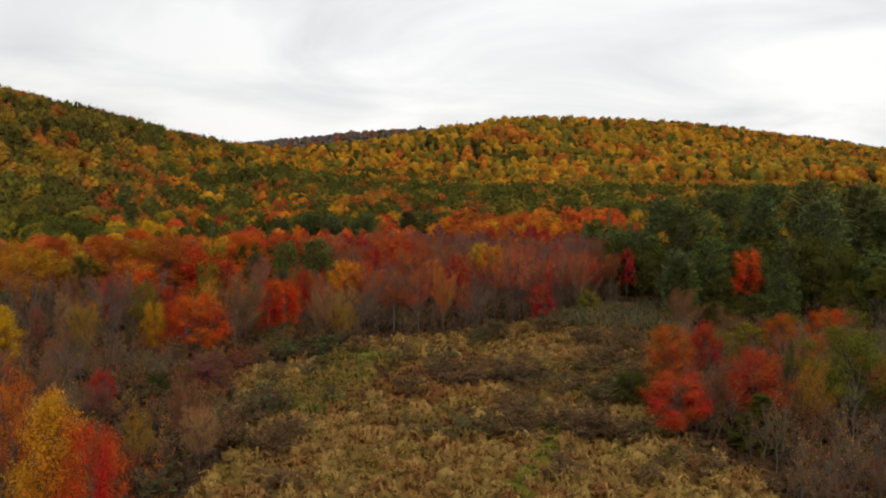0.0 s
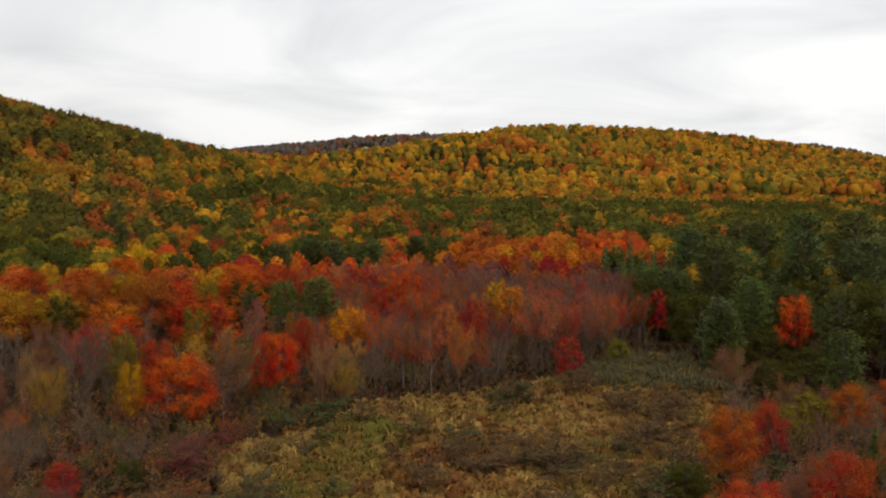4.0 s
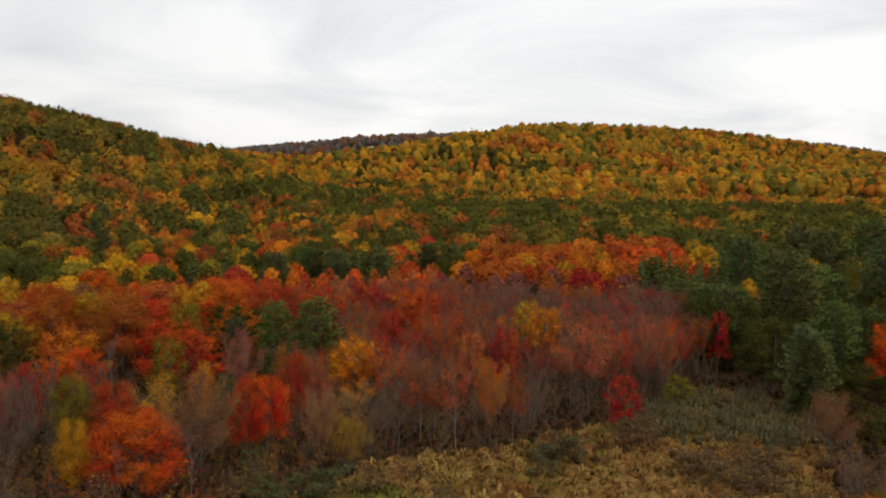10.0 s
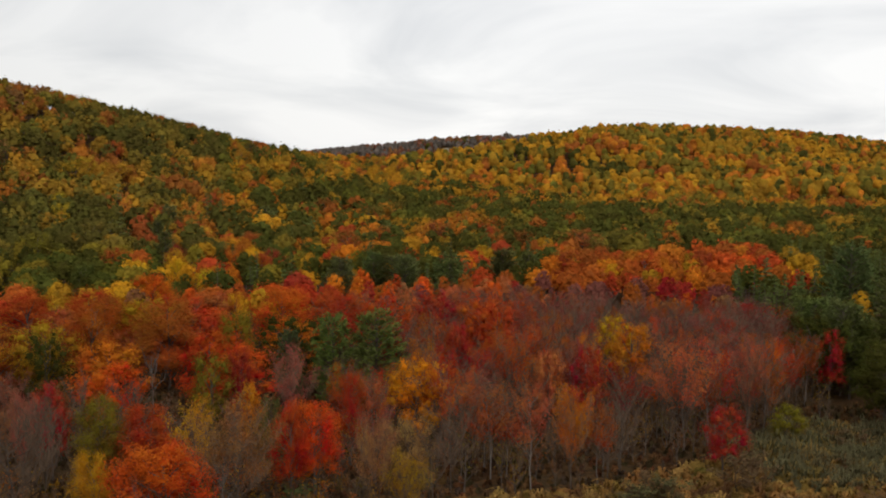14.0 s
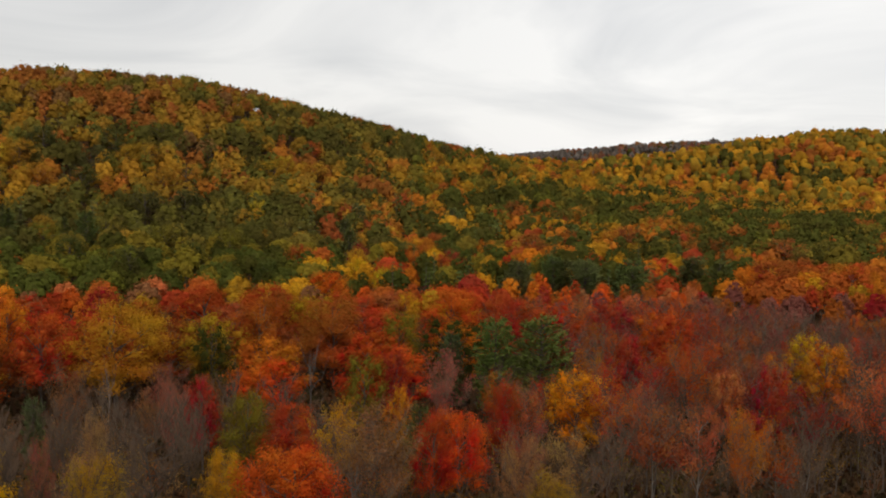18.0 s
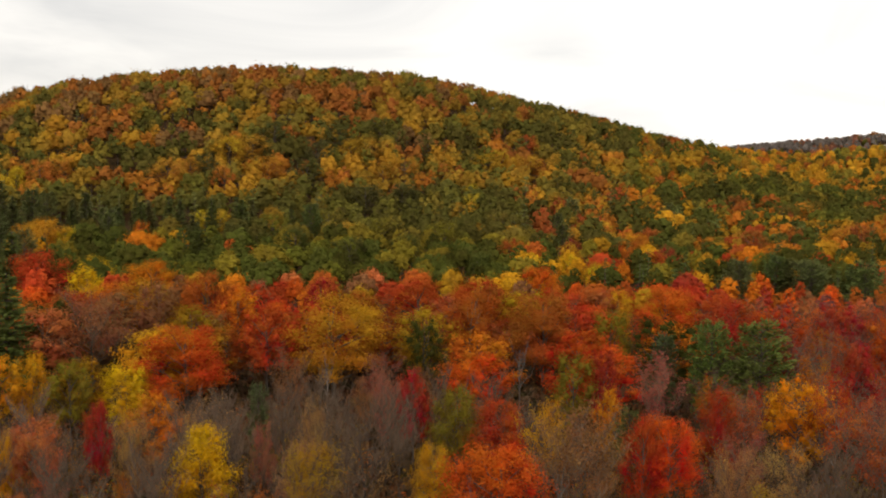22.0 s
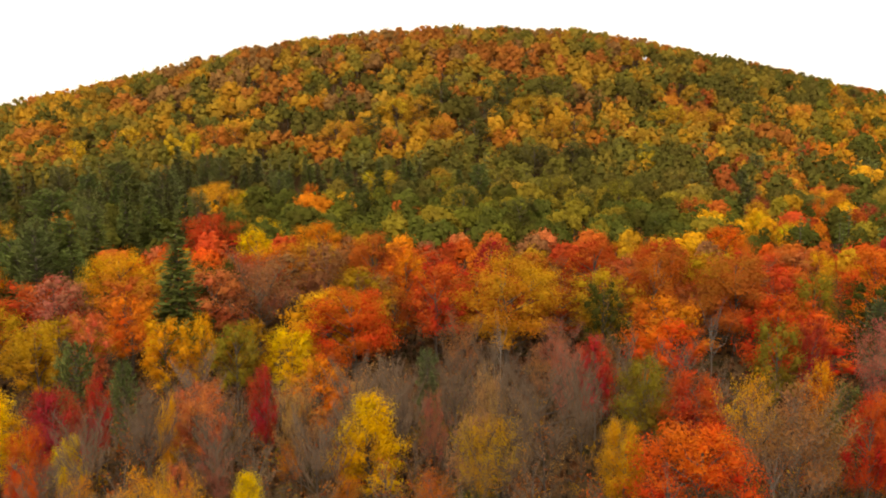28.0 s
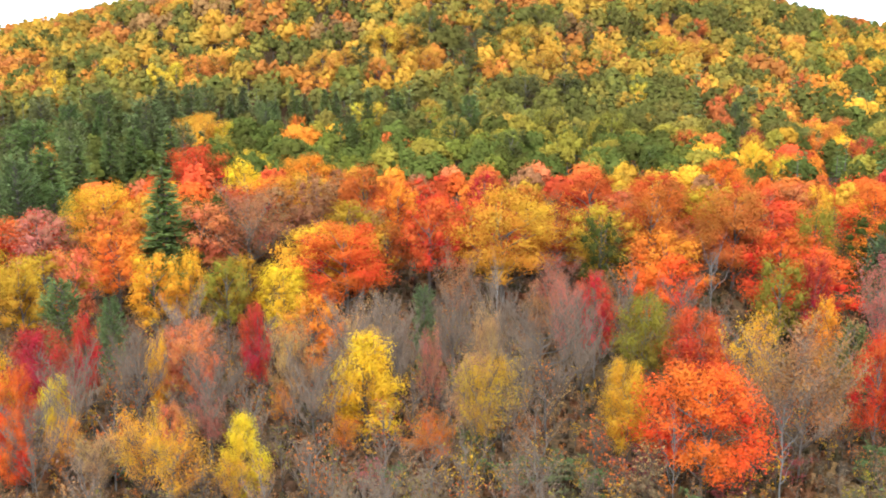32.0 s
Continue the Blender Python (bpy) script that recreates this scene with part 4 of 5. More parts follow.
        k = (6 * np.arange(n))[:, None, None]
        side = np.array([[0, 1, 4, 3], [1, 2, 5, 4], [2, 0, 3, 5]])[None]
        poles = new("woods_trunks", mesh_from("woods_trunks", np.concatenate([base, head], 1).reshape(-1, 3), [(k + side).reshape(-1, 4)], BARK))
        tagged(poles, "grey trunks of the closed woods behind", "woods", kind="stuff")


def scatter(rnd, x0, x1, y0, y1, step, keep):
    """A jittered stand of points."""
    out = []
    rows_n = int((y1 - y0) / (step * 0.87)) + 1
    for j in range(rows_n):
        for i in range(int((x1 - x0) / step) + 1):
            x = x0 + (i + 0.5 * (j % 2)) * step + rnd.uniform(-0.42, 0.42) * step
            y = y0 + j * step * 0.87 + rnd.uniform(-0.42, 0.42) * step
            if keep(x, y):
                out.append((x, y))
    return out


SIZE = {"maple": (11, 15, 0.42), "oak": (12, 16, 0.38), "bare": (9, 13, 0.34), "sparse": (8, 12, 0.33), "slender": (11, 15, 0.26), "pine": (14, 19, 0.30), "aspen": (10, 13, 0.27), "fir": (14, 18, 0.25)}
wild = random.Random(11)
TAKEN = list(TREES)
SEEN = [row for row in TREES if math.hypot(row[0] + 8, row[1] - 92) < 230]


def free(x, y, gap):
    return all((x - a) ** 2 + (y - b) ** 2 > (gap + 0.55 * w) ** 2 for a, b, w in TAKEN)


def in_sight(x, y):
    """Whether a tree here leaves the single trees visible from the flight."""
    for ex, ey in ((-8, 92), (-5, 68), (-2, 20)):
        far = math.hypot(x - ex, y - ey)
        ux, uy = (x - ex) / far, (y - ey) / far
        for a, b, w in SEEN:
            ahead, aside = (a - ex) * ux + (b - ey) * uy - far, abs((a - ex) * uy - (b - ey) * ux)
            if 0 < ahead < 20 and aside < 0.8 * w + 1.5:
                return False
    return True


def place_of(x, y):
    return math.hypot(x + 8, y - 92), math.degrees(math.atan2(-(x + 8), y - 92))


def in_swamp(x, y):
    return -32 < x < 41 + 0.05 * (y - 220) and 185 < y < 335 and place_of(x, y)[1] < 13


def swamp_wood(x, y):
    return in_swamp(x, y) and place_of(x, y)[0] < 205 and not bool(inside(x, y, MARSH)) and free(x, y, 1.6) and in_sight(x, y)


def brush_wood(x, y):
    rho, az = place_of(x, y)
    return rho < 132 and 13 < az < 72 and not bool(inside(x, y, MARSH)) and wild.random() < 0.8 and free(x, y, 1.0) and free(x - 4 * math.sin(math.radians(az)), y + 4 * math.cos(math.radians(az)), 1.5)


def near_wood(x, y):
    rho, az = place_of(x, y)
    return rho < 205 and (-34 < az < 72 or (rho < 135 and y > 96)) and not in_swamp(x, y) and not bool(inside(x, y, MARSH)) and free(x, y, 2.6) and in_sight(x, y)


NEAR = scatter(wild, -215, 125, 95, 300, 8.0, near_wood) + scatter(wild, -32, 54, 185, 300, 5.0, swamp_wood)
BRUSH = scatter(wild, -150, -20, 100, 240, 3.5, brush_wood) + scatter(wild, 33, 74, 98, 190, 4.4, lambda x, y: not bool(inside(x, y, MARSH)) and free(x, y, 0.6)) + scatter(wild, -32, 54, 190, 275, 4.6, lambda x, y: in_swamp(x, y) and not bool(inside(x, y, MARSH)))
for x, y in NEAR:
    rho, az = place_of(x, y)
    kind, tone = choose(mixture(x, y), x, y, 3, wild, 9.0 if in_swamp(x, y) else 18.0)
    if kind == "maple" and ((rho < 112 and x < 10) or (y < 119 and x > 20)):
        kind, tone = "bare", "bark"
    low, high, ratio = SIZE[kind]
    tall = wild.uniform(low, high) * (0.8 if rho < 138 and kind == "maple" else 1.0) * (0.75 if rho < 80 else 1.0) * (0.75 if x > 20 and y < 190 else 1.0)
    plant(kind, tone, x, y, tall, tall * ratio * wild.uniform(0.8, 1.15), rho < 100)



def thicket(name, label, spots, low, high, limbs, twigs, last, wood=TWIG):
    """Low growth that has lost most of its leaves, joined: its stems, its fine twigs, its last leaves."""
    kinds = [bare_tree(np.random.default_rng(80 + n), limbs, twigs, last, 0.02 * 6 / high, 0.22, 0.3, 0.15, 0.0024 * 6 / high) for n in range(5)]
    hues = [COLOURS[k] for k in ("russet", "tan", "rust", "russet", "golden", "bark", "olive")]
    for layer, mat, tail in ((0, BARK, "stems"), (1, wood, "twigs"), (2, BRUSH_LEAF, "leaves")):
        verts, faces, tint, base = [], [], [], 0
        for n, (x, y) in enumerate(spots):
            dice = np.random.default_rng(5000 + n)
            v, f = kinds[n % 5][layer]
            tall, a = dice.uniform(low, high), dice.uniform(0, 6.28)
            if y > 180 and x > -30:
                tall *= 0.85
            wide = tall * dice.uniform(0.8, 1.1)
            turn = np.array([[math.cos(a), math.sin(a), 0], [-math.sin(a), math.cos(a), 0], [0, 0, 1]])
            verts.append((v @ turn) * (wide, wide, tall) + (x, y, float(land(x, y)) - 0.05))
            faces.append(f + base)
            tint.append(np.tile(np.array(hues[int(patchy(x, y, 9.0, 17) * 6.99)]) * dice.uniform(0.8, 1.1), (len(v), 1)))
            base += len(v)
        ob = new(f"{name}_{tail}", mesh_from(name, np.concatenate(verts), [np.concatenate(faces)], mat))
        tint = np.concatenate(tint)
        paint = ob.data.attributes.new("tint", "FLOAT_COLOR", "POINT")
        paint.data.foreach_set("color", np.concatenate([tint, np.ones((len(tint), 1))], 1).astype(np.float32).ravel())
        tagged(ob, label, "thicket", kind="stuff")


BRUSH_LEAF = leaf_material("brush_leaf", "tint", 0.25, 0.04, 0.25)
LOW = [row for row in BRUSH if row[0] < -15 and (place_of(*row)[0] < 80 or (place_of(*row)[0] < 112 and place_of(*row)[1] < 32))]
thicket("thicket", "brown thicket with few leaves left under the taller trees", [row for row in BRUSH if row not in LOW], 4.5, 8.5, 9, 6, 150)
thicket("low_thicket", "low dark brown thicket with few leaves left beside the marsh", LOW, 2.4, 5.5, 9, 6, 190, BRUSH_WOOD)
YOUNG = scatter(wild, -135, -20, 104, 222, 2.9, lambda x, y: 55 < place_of(x, y)[0] < 122 and 10 < place_of(x, y)[1] < 75 and not bool(inside(x, y, MARSH)))
thicket("saplings", "low brown saplings and briars on the wood's floor", YOUNG, 1.8, 4.0, 5, 4, 90, BRUSH_WOOD)


PATCHES = {}
PATCHES["gold"] = [(-276, 391, 10.3), (-252, 382, 9.8), (-237, 431, 8.2), (-312, 348, 5), (-161, 469, 9.3), (-177, 420, 5.3), (-133, 656, 9.9), (-130, 746, 11.4), (-96, 436, 5), (-109, 329, 5), (-228, 267, 7.3), (-209, 309, 5.1), (-113, 778, 12.5), (-131, 681, 9.1), (-91, 863, 13.9), (-60, 880, 14.1), (-100, 332, 5), (81, 846, 13.6), (101, 791, 12.7), (-100, 451, 9.3), (-153, 495, 7.9), (-197, 487, 9.4), (308, 1230, 41.5), (218, 948, 18.3)]
PATCHES["golden"] = [(-219, 427, 12.5), (-252, 522, 12.7), (-321, 466, 12.6), (-364, 429, 12.6), (-367, 340, 10), (-342, 335, 9.4), (-139, 466, 7.4), (181, 1079, 35.5), (403, 1275, 40.2), (7, 1001, 16.2), (473, 1314, 30.6), (-28, 913, 19.5), (304, 823, 16.5)]
PATCHES["lime"] = [(-224, 463, 5), (-197, 477, 9.8), (-62, 525, 9.5), (147, 818, 15.5), (-167, 638, 8.6)]
PATCHES["olive"] = [(-249, 466, 7.6), (-158, 593, 9), (-137, 601, 9), (-140, 323, 11.5), (-135, 359, 7.7), (-180, 334, 13.7), (-165, 350, 12.2), (-215, 614, 17.6), (-284, 446, 11.6), (-141, 626, 8.3), (-136, 362, 13.4), (23, 428, 7.5), (-166, 476, 10.3), (101, 1030, 36.2), (121, 940, 22.9)]
PATCHES["orange"] = [(-238, 377, 7.3), (-293, 317, 6.2), (-269, 356, 5.3), (-144, 473, 7), (-100, 393, 5), (-209, 286, 5), (-35, 499, 12.7), (99, 482, 7.5), (240, 702, 6.9), (-61, 415, 6.3), (32, 397, 6.9), (20, 907, 19.4), (265, 970, 16.3)]
PATCHES["rust"] = [(-289, 350, 6.6), (-198, 523, 14.8), (-100, 523, 7.6), (-296, 496, 17), (-270, 488, 10.9), (-331, 392, 10.1), (-22, 490, 7.5), (-100, 519, 6.8), (8, 427, 6.4), (-7, 414, 5.1), (-193, 534, 11.7), (43, 982, 23.8), (187, 967, 18.6)]
PATCHES["yellow"] = [(-307, 319, 5)]
PATCHES["oak"] = [(-265, 428, 14.5), (-142, 295, 9.9), (-119, 514, 7.5), (-118, 393, 7.4), (-244, 581, 14), (-322, 420, 11.7), (-200, 562, 10.1), (-221, 505, 10.6), (-297, 293, 6.1), (-296, 374, 8.1), (-225, 394, 8.5), (-197, 434, 8.9), (11, 727, 23), (83, 587, 23.1), (161, 648, 26.3), (-83, 610, 16), (-120, 548, 13), (-126, 472, 9.9), (-179, 540, 8.8), (-182, 610, 9.9), (59, 911, 17.1)]
PATCHES["green"] = [(-192, 392, 14.1), (-156, 277, 13.7), (-179, 269, 10.7), (-123, 311, 6.4), (-187, 306, 9.7), (39, 603, 18.8), (-48, 764, 30.3), (-73, 469, 10.8)]
PATCHES["pine"] = [(-254, 313, 20.9), (-263, 282, 17.4), (-227, 342, 17.2), (-62, 323, 6.2), (-81, 320, 6.2), (-46, 339, 7.4), (-28, 328, 6.3)]
PATCHES["greypine"] = [(-159, 413, 9.2)]
PATCHES["russet"] = [(-369, 394, 12.1), (-376, 366, 14.4), (-303, 403, 11), (-240, 486, 10.4)]


def row_for(x, y, size_up, scale, spread=1.0):
    kind, tone = choose(mixture(x, y), x, y, 3, wild, scale, 0.72)
    if kind == "sparse":
        tone = "rust"
    if wild.random() < 0.78:
        for hue, spots in PATCHES.items():
            if any((x - a) ** 2 + (y - b) ** 2 < r * r for a, b, r in spots):
                kind, tone = ("pine" if "pine" in hue else "oak"), hue
    low, high, ratio = SIZE[kind]
    tall = wild.uniform(low, high) * size_up
    v = wild.uniform(0.74, 1.1) * (1.35 if kind == "pine" else 1.0)
    # aerial haze is painted in: crowns past 300 m blend towards one dull tone
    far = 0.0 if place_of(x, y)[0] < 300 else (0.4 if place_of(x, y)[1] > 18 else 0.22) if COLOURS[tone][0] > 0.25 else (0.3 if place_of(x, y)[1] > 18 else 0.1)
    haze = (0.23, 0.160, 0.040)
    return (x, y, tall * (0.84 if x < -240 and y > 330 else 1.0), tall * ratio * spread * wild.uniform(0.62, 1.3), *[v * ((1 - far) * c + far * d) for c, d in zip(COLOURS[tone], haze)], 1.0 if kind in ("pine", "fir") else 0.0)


def mid_wood(x, y):
    rho, az = place_of(x, y)
    return 205 <= rho < 335 and -40 < az < 76 and free(x, y, 2.4)


def back_wood(x, y):
    rho, az = place_of(x, y)
    return 335 <= rho < 720 and -36 < az < 74 and (az < 22 or rho < 640) and all((x - a) ** 2 + (y - b) ** 2 > (0.85 * w) ** 2 for a, b, _, w in FAR_SPOTS)


def ridge_wood(x, y):
    rho, az = place_of(x, y)
    return rho >= 720 and -34 < az < 24 and y < 1500 and land(x, y) > 6


def last_wood(x, y):
    rho, az = place_of(x, y)
    return rho >= 720 and y >= 1500 and not (1850 < y < 1985 and abs(x + 168) < 18) and -36 < az < 24 and land(x, y) > 22


def side_wood(x, y):
    rho, az = place_of(x, y)
    return rho < 300 and rho > 42 and (az > 72 or az < -34) and not (rho < 135 and y > 96) and not (abs(x) < (52 if y < 86 else 85) and y > 30) and not bool(inside(x, y, MARSH)) and y > -110


MID = [row_for(x, y, 1.0, 20.0) for x, y in scatter(wild, -350, 230, 92, 430, 7.8, mid_wood)]
for row in MID:
    if row[7] > 0 and place_of(row[0], row[1])[1] > 30:
        tall = wild.uniform(12, 21)
        if wild.random() < 0.72:
            plant("fir" if wild.random() < 0.82 else "pine", "pine", row[0], row[1], tall, tall * wild.uniform(0.22, 0.29), False)
MID = [row for row in MID if not (row[7] > 0 and place_of(row[0], row[1])[1] > 30)]
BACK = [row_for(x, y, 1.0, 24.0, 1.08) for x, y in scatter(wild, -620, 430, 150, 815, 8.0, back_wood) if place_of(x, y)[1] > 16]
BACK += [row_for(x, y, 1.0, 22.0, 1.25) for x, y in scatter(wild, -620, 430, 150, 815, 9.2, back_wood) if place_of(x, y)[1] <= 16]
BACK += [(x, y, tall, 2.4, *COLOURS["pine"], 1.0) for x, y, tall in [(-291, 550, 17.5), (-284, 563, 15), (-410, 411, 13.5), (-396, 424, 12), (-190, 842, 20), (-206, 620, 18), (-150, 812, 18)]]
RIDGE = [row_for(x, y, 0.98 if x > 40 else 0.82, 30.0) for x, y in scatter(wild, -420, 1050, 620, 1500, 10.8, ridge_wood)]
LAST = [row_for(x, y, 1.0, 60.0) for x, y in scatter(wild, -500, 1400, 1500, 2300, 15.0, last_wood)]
SIDE = [row_for(x, y, 1.0, 26.0) for x, y in scatter(wild, -320, 300, -110, 330, 11.0, side_wood)]
far_trees("mid_woods", "closed autumn woods of red, orange and green crowns", MID, 24, 560, 0.135, 0.6, np.random.default_rng(21))
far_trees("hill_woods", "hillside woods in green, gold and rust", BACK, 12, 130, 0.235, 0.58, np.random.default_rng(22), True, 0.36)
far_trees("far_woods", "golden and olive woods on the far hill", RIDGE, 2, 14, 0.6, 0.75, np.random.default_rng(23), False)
far_trees("ridge_woods", "purple-brown woods on the last ridge, greyed with painted haze", LAST, 2, 8, 0.8, 0.8, np.random.default_rng(24), False)
far_trees("side_woods", "mixed autumn woods beside the marsh", SIDE, 8, 90, 0.28, 0.62, np.random.default_rng(25))


# ---- marsh: tussocks, reeds and brush ----
def tussocks(name, label, spots, tall, blades, rng, tones, broad=0.09, mound=0.8):
    """Clumps of arching blades in one mesh. tones: a colour for every spot."""
    spots = np.asarray(spots, float)
    n = len(spots)
    foot = np.concatenate([spots, land(spots[:, 0], spots[:, 1])[:, None] - 0.05], 1)[:, None]
    a = rng.uniform(0, 6.28, (n, blades))
    out = np.stack([np.cos(a), np.sin(a), 0 * a], -1)
    flank = np.stack([-np.sin(a), np.cos(a), 0 * a], -1)
    swell = np.array([[0.55 + 1.0 * patchy(p[0], p[1], 2.6, 51)] for p in spots])
    h = tall * swell * rng.uniform(0.7, 1.2, (n, 1)) * rng.uniform(0.7, 1.15, (n, blades))
    up = np.stack([0 * a, 0 * a, h], -1)
    reach = out * (h * rng.uniform(0.25, 0.95, (n, blades)))[..., None]
    w = flank * (broad * tall * rng.uniform(0.7, 1.4, (n, blades)))[..., None]
    root = foot + out * 0.12
    verts = np.stack([root - w, root + w, root + 0.55 * reach + 0.95 * up + 1.3 * w, root + 0.55 * reach + 0.95 * up - 1.3 * w, root + 1.25 * reach + 0.75 * up], 2).reshape(-1, 3)
    dv, dt, dq, _ = domes(rng, foot[:, 0] + (0, 0, 0.1 * tall), tall * mound * swell[:, 0] * rng.uniform(0.7, 1.2, n), 0.8)
    k = (len(dv) + 5 * np.arange(n * blades))[:, None]
    ob = new(name, mesh_from(name, np.concatenate([dv, verts]), [np.concatenate([dt, k + np.array([[3, 2, 4]])]), np.concatenate([dq, k + np.array([[0, 1, 2, 3]])])], BLADE, True))
    each = np.asarray(tones, float) * rng.uniform(0.8, 1.2, (n, 1))
    tint = np.concatenate([np.repeat(each, 11, 0), np.repeat(each, blades * 5, 0)])
    paint = ob.data.attributes.new("tint", "FLOAT_COLOR", "POINT")
    paint.data.foreach_set("color", np.concatenate([tint, np.ones((len(tint), 1))], 1).astype(np.float32).ravel())
    tagged(ob, label, "grass", kind="stuff")


STRAW, DRY, SEDGE, FRESH, BROWN, REED = (0.52, 0.31, 0.09), (0.41, 0.205, 0.058), (0.37, 0.228, 0.055), (0.25, 0.19, 0.04), (0.21, 0.105, 0.042), (0.20, 0.178, 0.088)
turf = random.Random(5)


def sedge_tone(x, y):
    bend = 11 + 0.02 * (y - 128) + 3 * math.sin(y * 0.16)
    if abs(x - bend) < 1.1 and y < 136:
        return (0.30, 0.265, 0.04)
    u = 0.5 * patchy(x, y, 11.0, 5) + 0.38 * patchy(x, y, 4.0, 6) + 0.12 * turf.random()
    # a damp green lane on the west side, rusty fern about the middle
    if abs(x + 20 - 0.25 * (y - 155)) < 5 + 3 * patchy(x, y, 6.0, 8) and 138 < y < 182:
        return (FRESH, SEDGE, (0.26, 0.215, 0.045), STRAW)[int(u * 3.99)]
    if math.hypot(x + 4, 0.6 * (y - 166)) < 9 + 6 * patchy(x, y, 8.0, 9):
        return (DRY, BROWN, DRY, (0.34, 0.14, 0.04), STRAW)[int(u * 4.99)]
    near = [STRAW, STRAW, DRY, STRAW, SEDGE, BROWN] if y < 140 else [FRESH, SEDGE, STRAW, DRY, STRAW, SEDGE, DRY, BROWN, STRAW]
    return near[int(u * 0.999 * len(near))]


SEDGES = scatter(turf, -40, 66, 84, 240, 1.75, lambda x, y: bool(inside(x, y, MARSH)))
tussocks("marsh_grass", "straw-coloured and olive tussock grass of the marsh", SEDGES, 1.3, 10, np.random.default_rng(31), [sedge_tone(x, y) for x, y in SEDGES])
REEDS = scatter(turf, 16, 52, 204, 246, 0.85, lambda x, y: bool(inside(x, y, MARSH)) and y - 204 + turf.uniform(-9, 9) > 1.15 * (34 - x))
tussocks("reeds", "tall grey-green reeds at the wood's edge", REEDS, 2.0, 12, np.random.default_rng(32), [REED if turf.random() < 0.85 else SEDGE for _ in REEDS], 0.022, 0.5)
SEDGES = scatter(turf, -40, 66, -30, 84, 3.2, lambda x, y: bool(inside(x, y, MARSH)))
tussocks("marsh_grass", "straw-coloured tussock grass of the open marsh", SEDGES, 1.5, 8, np.random.default_rng(34), [sedge_tone(x, y) for x, y in SEDGES])
UNDER = scatter(turf, -150, 100, 86, 250, 1.9, lambda x, y: not bool(inside(x, y, MARSH)) and place_of(x, y)[0] < 185)
tussocks("undergrowth", "brown ferns and dry brush under the trees", UNDER, 1.0, 4, np.random.default_rng(33), [turf.choice([BROWN, BROWN, (0.07, 0.04, 0.022), (0.08, 0.06, 0.026), (0.18, 0.07, 0.03), (0.11, 0.072, 0.05), (0.10, 0.05, 0.026)]) for _ in UNDER], 0.14, 0.6)

SHRUB = []
for n in range(4):
    rng = np.random.default_rng(60 + n)
    wood, fines, crown = bare_tree(rng, 8, 5, 650, 0.026, 0.03, 0.5)
    SHRUB.append([("stem", mesh_from("stem", wood[0], [wood[1]], BRUSH_WOOD), False), ("brushwood", mesh_from("brushwood", fines[0], [fines[1]], BRUSH_WOOD), False), ("foliage", mesh_from("foliage", crown[0], [crown[1]], LEAF), True)])
SHRUB_TONES = {"brown": (0.17, 0.105, 0.05), "moss": (0.12, 0.11, 0.045), "wine": (0.22, 0.06, 0.045), "leafy": (0.09, 0.11, 0.035)}


def shrub(tone, x, y, tall, wide):
    top = tagged(new("shrub"), {"brown": "grey-brown twiggy marsh shrub, nearly leafless", "moss": "dull olive shrub among the tussock grass", "wine": "wine-red thin shrub at the marsh edge", "leafy": "dark green leafy bush at the wood's edge"}[tone], "shrub", "shrubs of the marsh")
    for name, mesh, coloured in SHRUB[turf.randrange(4)]:
        part(name, mesh, top, "", SHRUB_TONES[tone] if coloured else None)
    top.location, top.rotation_euler, top.scale = (x, y, float(land(x, y)) - 0.05), (0, 0, turf.uniform(0, 6.28)), (wide / 0.38, wide / 0.38, tall)


for tone, x, y, tall, wide in [("moss", -1, 165, 4.8, 3.4), ("brown", 12, 159, 5.0, 3.6), ("leafy", -22, 179, 4.6, 3.4), ("brown", -17, 181, 4.0, 2.6), ("leafy", 27, 150, 4.4, 3.6), ("leafy", 24, 146, 3.6, 3.0), ("brown", 30, 154, 4.5, 3.4), ("brown", -6, 150, 3.6, 3.0), ("moss", 10, 196, 4.4, 2.8), ("brown", 28, 184, 4.6, 3.4), ("brown", 34, 190, 4.4, 3.2), ("brown", 20, 204, 4.2, 3.0), ("brown", 5, 131, 2.2, 3.4), ("brown", 10, 129, 2, 3), ("brown", -6, 134, 1.8, 2.6), ("brown", -25, 123, 3, 3.6), ("brown", -21, 129, 2.2, 3),
                               ("brown", 20, 129, 2.4, 3.4), ("brown", 12, 152, 2.6, 2.6), ("moss", 11, 141, 2.4, 3), ("moss", 22, 166, 2.6, 3.2), ("brown", 8, 199, 4, 2.8), ("leafy", -27, 177, 4.2, 3.4),
                               ("leafy", 27, 148, 4.5, 2.6), ("wine", -38, 150, 5, 3.4), ("leafy", -45, 147, 4, 2.6), ("leafy", -60, 168, 2.6, 2.4), ("leafy", -57, 172, 2.6, 2.2), ("leafy", -53, 171, 2.6, 2), ("leafy", -89, 149, 2.6, 1.8), ("leafy", -68, 161, 2.6, 1.8), ("leafy", -76, 237, 2.6, 2.2)]:
    shrub(tone, x, y, tall, wide)
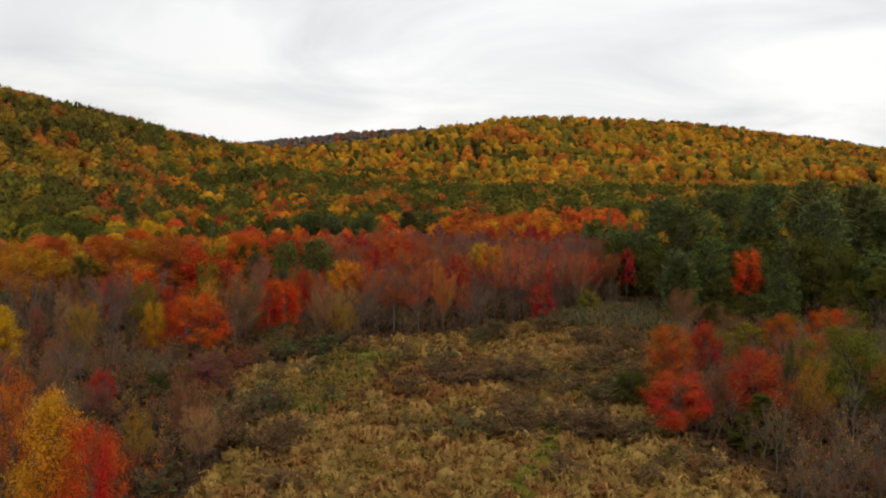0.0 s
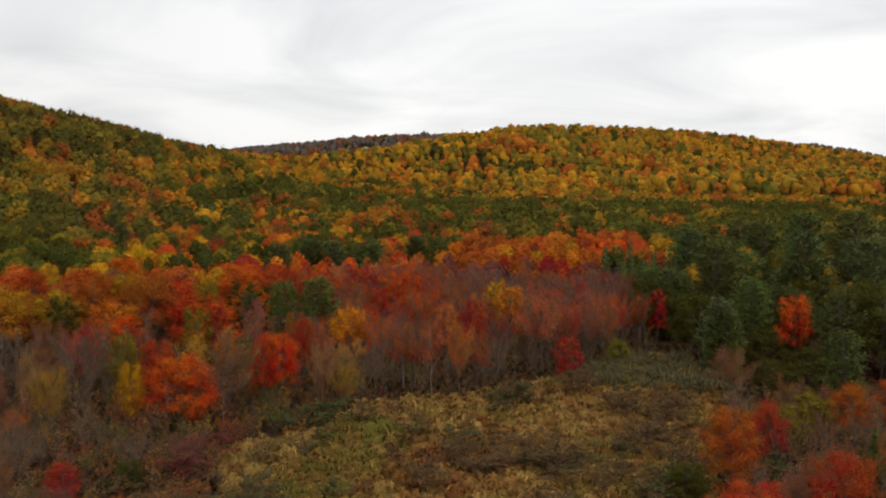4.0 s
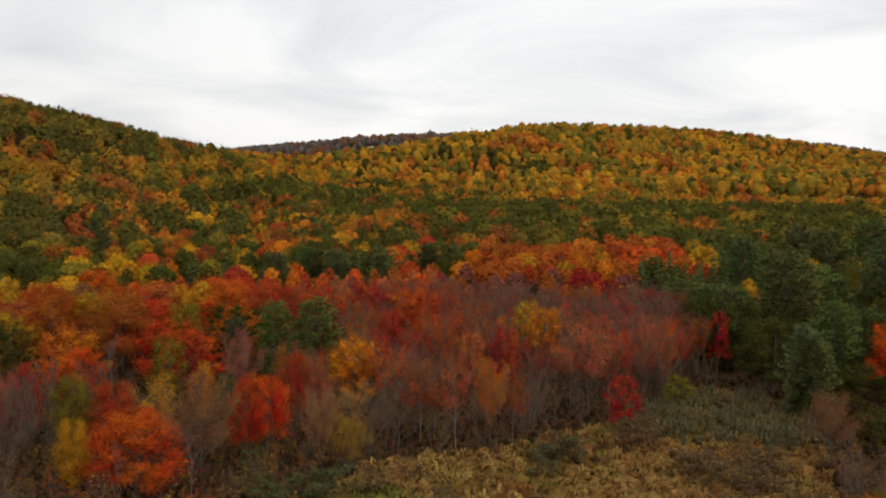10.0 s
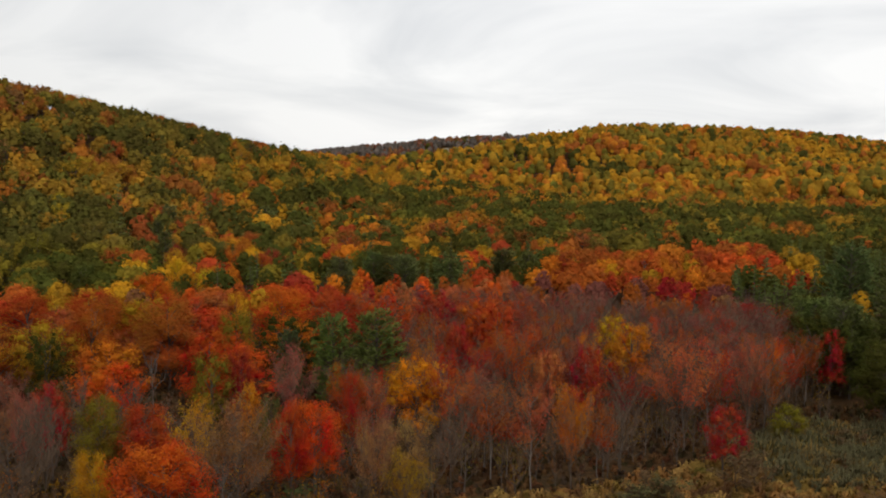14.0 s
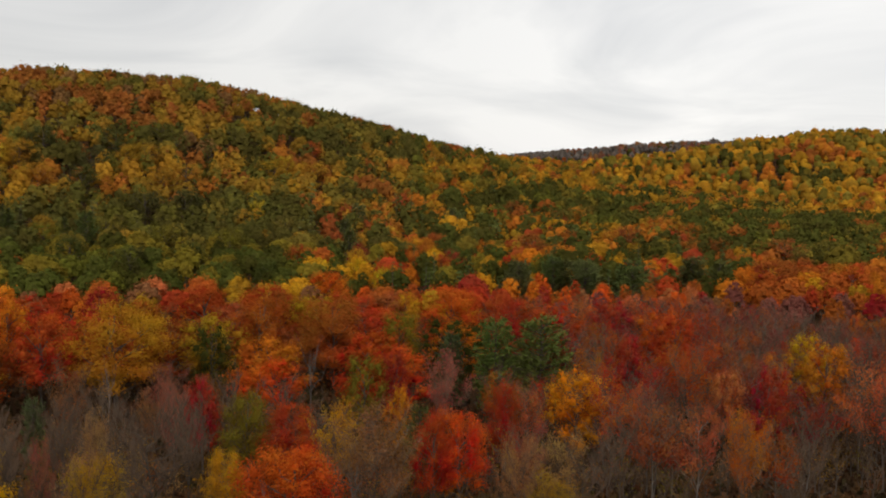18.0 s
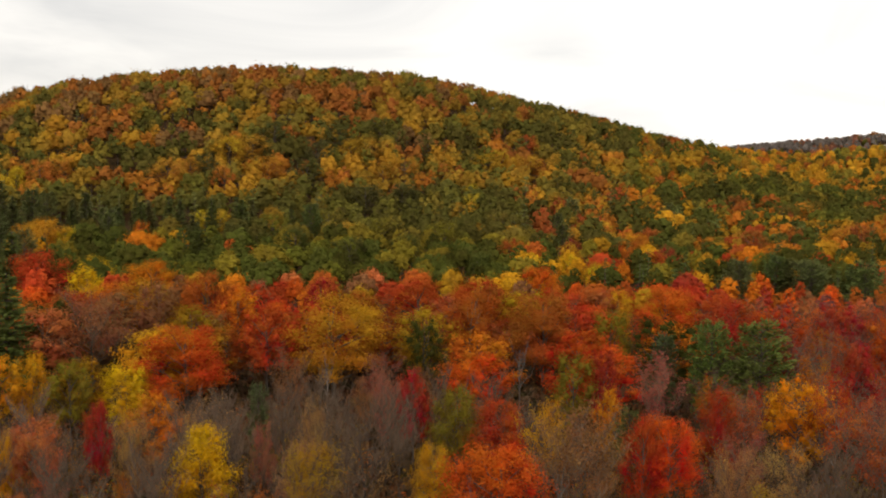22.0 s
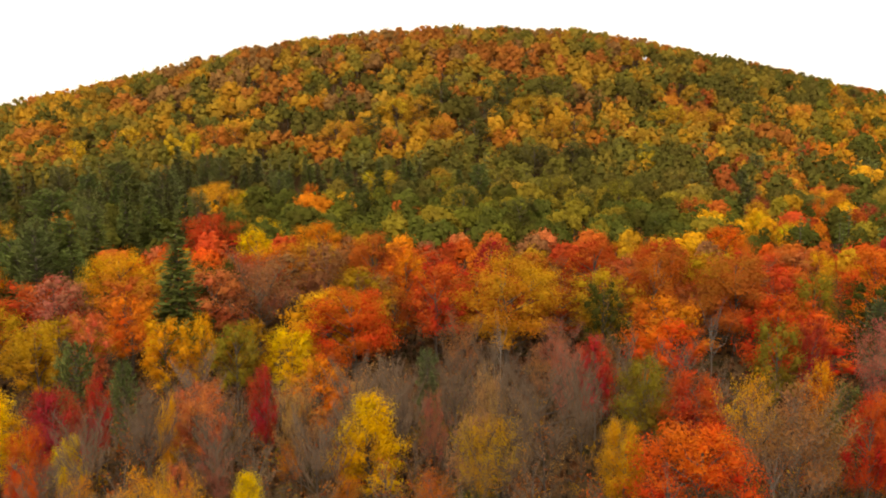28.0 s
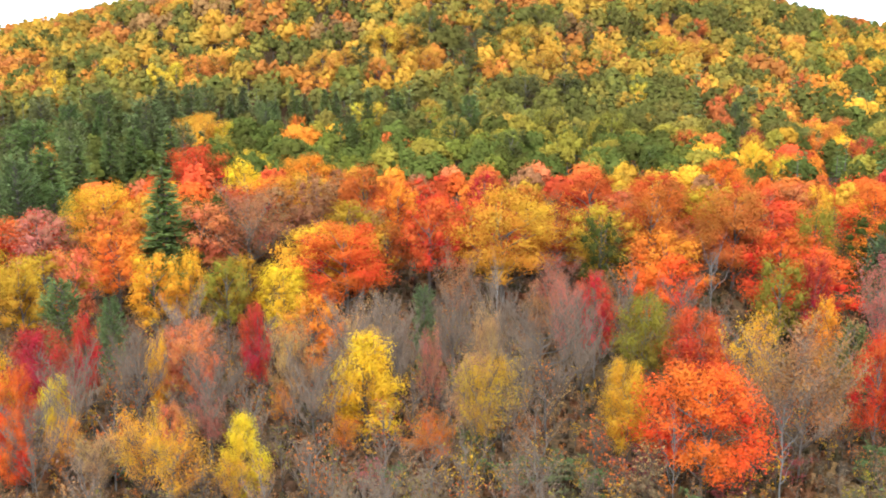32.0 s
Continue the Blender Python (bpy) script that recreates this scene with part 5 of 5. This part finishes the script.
# smoky brown brush about the middle of the marsh
for cx, cy, across, deep, many in [(0, 158, 6, 4, 4), (13, 153, 7, 5, 7), (10, 131, 9, 3, 6), (20, 128, 6, 3, 6), (-28, 136, 6, 9, 10), (25, 147, 3, 3, 4), (23, 172, 7, 4, 4), (33, 186, 6, 6, 6), (7, 197, 4, 2, 3)]:
    for _ in range(many):
        shrub(turf.choice(["brown", "brown", "brown", "moss"]), cx + across * turf.gauss(0, 0.6), cy + deep * turf.gauss(0, 0.6), turf.uniform(2.6, 4.8), turf.uniform(2.0, 3.2))
for x, y in scatter(turf, -36, 50, 110, 236, 8.5, lambda x, y: bool(inside(x, y, MARSH)) and (abs(x + 2) > 14 or y > 122) and patchy(x, y, 11.0, 41) > (0.45 if x > 5 and y < 175 else 0.58)):
    shrub(turf.choice(["brown", "brown", "moss"]), x, y, turf.uniform(2.0, 4.4), turf.uniform(1.5, 2.8))
for x, y in scatter(turf, -75, 78, 92, 200, 6.0, lambda x, y: not bool(inside(x, y, MARSH)) and (x > 22 or x < -20) and place_of(x, y)[0] < 100 and turf.random() < 0.45):
    shrub(turf.choice(["brown", "brown", "moss", "wine", "leafy"]), x, y, turf.uniform(2.5, 4.5), turf.uniform(1.8, 3.2))


# ---- a white house, small on the last ridge ----
def slab(name, x0, x1, y0, y1, z0, z1, mat, parent):
    c = [(x, y, z) for z in (z0, z1) for x, y in ((x0, y0), (x1, y0), (x1, y1), (x0, y1))]
    f = [(3, 2, 1, 0), (4, 5, 6, 7), (0, 1, 5, 4), (1, 2, 6, 5), (2, 3, 7, 6), (3, 0, 4, 7)]
    return part(name, mesh_from(name, c, [np.array(f)], mat), parent)


def house(x, y):
    top = tagged(new("house"), "small white clapboard house with a grey gable roof", "house")
    slab("wall", -5, 5, -4, 4, -1.5, 5.5, WHITE, top)
    mesh = mesh_from("roof", [(-5.5, -4.6, 5.3), (5.5, -4.6, 5.3), (5.5, 4.6, 5.3), (-5.5, 4.6, 5.3), (-5.5, 0, 8.6), (5.5, 0, 8.6)],
                     [np.array([(0, 1, 5, 4), (2, 3, 4, 5), (3, 2, 1, 0)]), np.array([(0, 4, 3), (1, 2, 5)])], PALE)
    part("roof", mesh, top)
    for at in (-3.2, 0, 3.2):
        slab("window", at - 0.6, at + 0.6, -4.06, -3.98, 2.6, 4.2, BARK, top)
    top.location = (x, y, float(land(x, y)) + 1.0)


WHITE = bark_material("white_boards", (0.7, 0.7, 0.68), (0.85, 0.85, 0.83), 2.0)
house(-168, 1940)
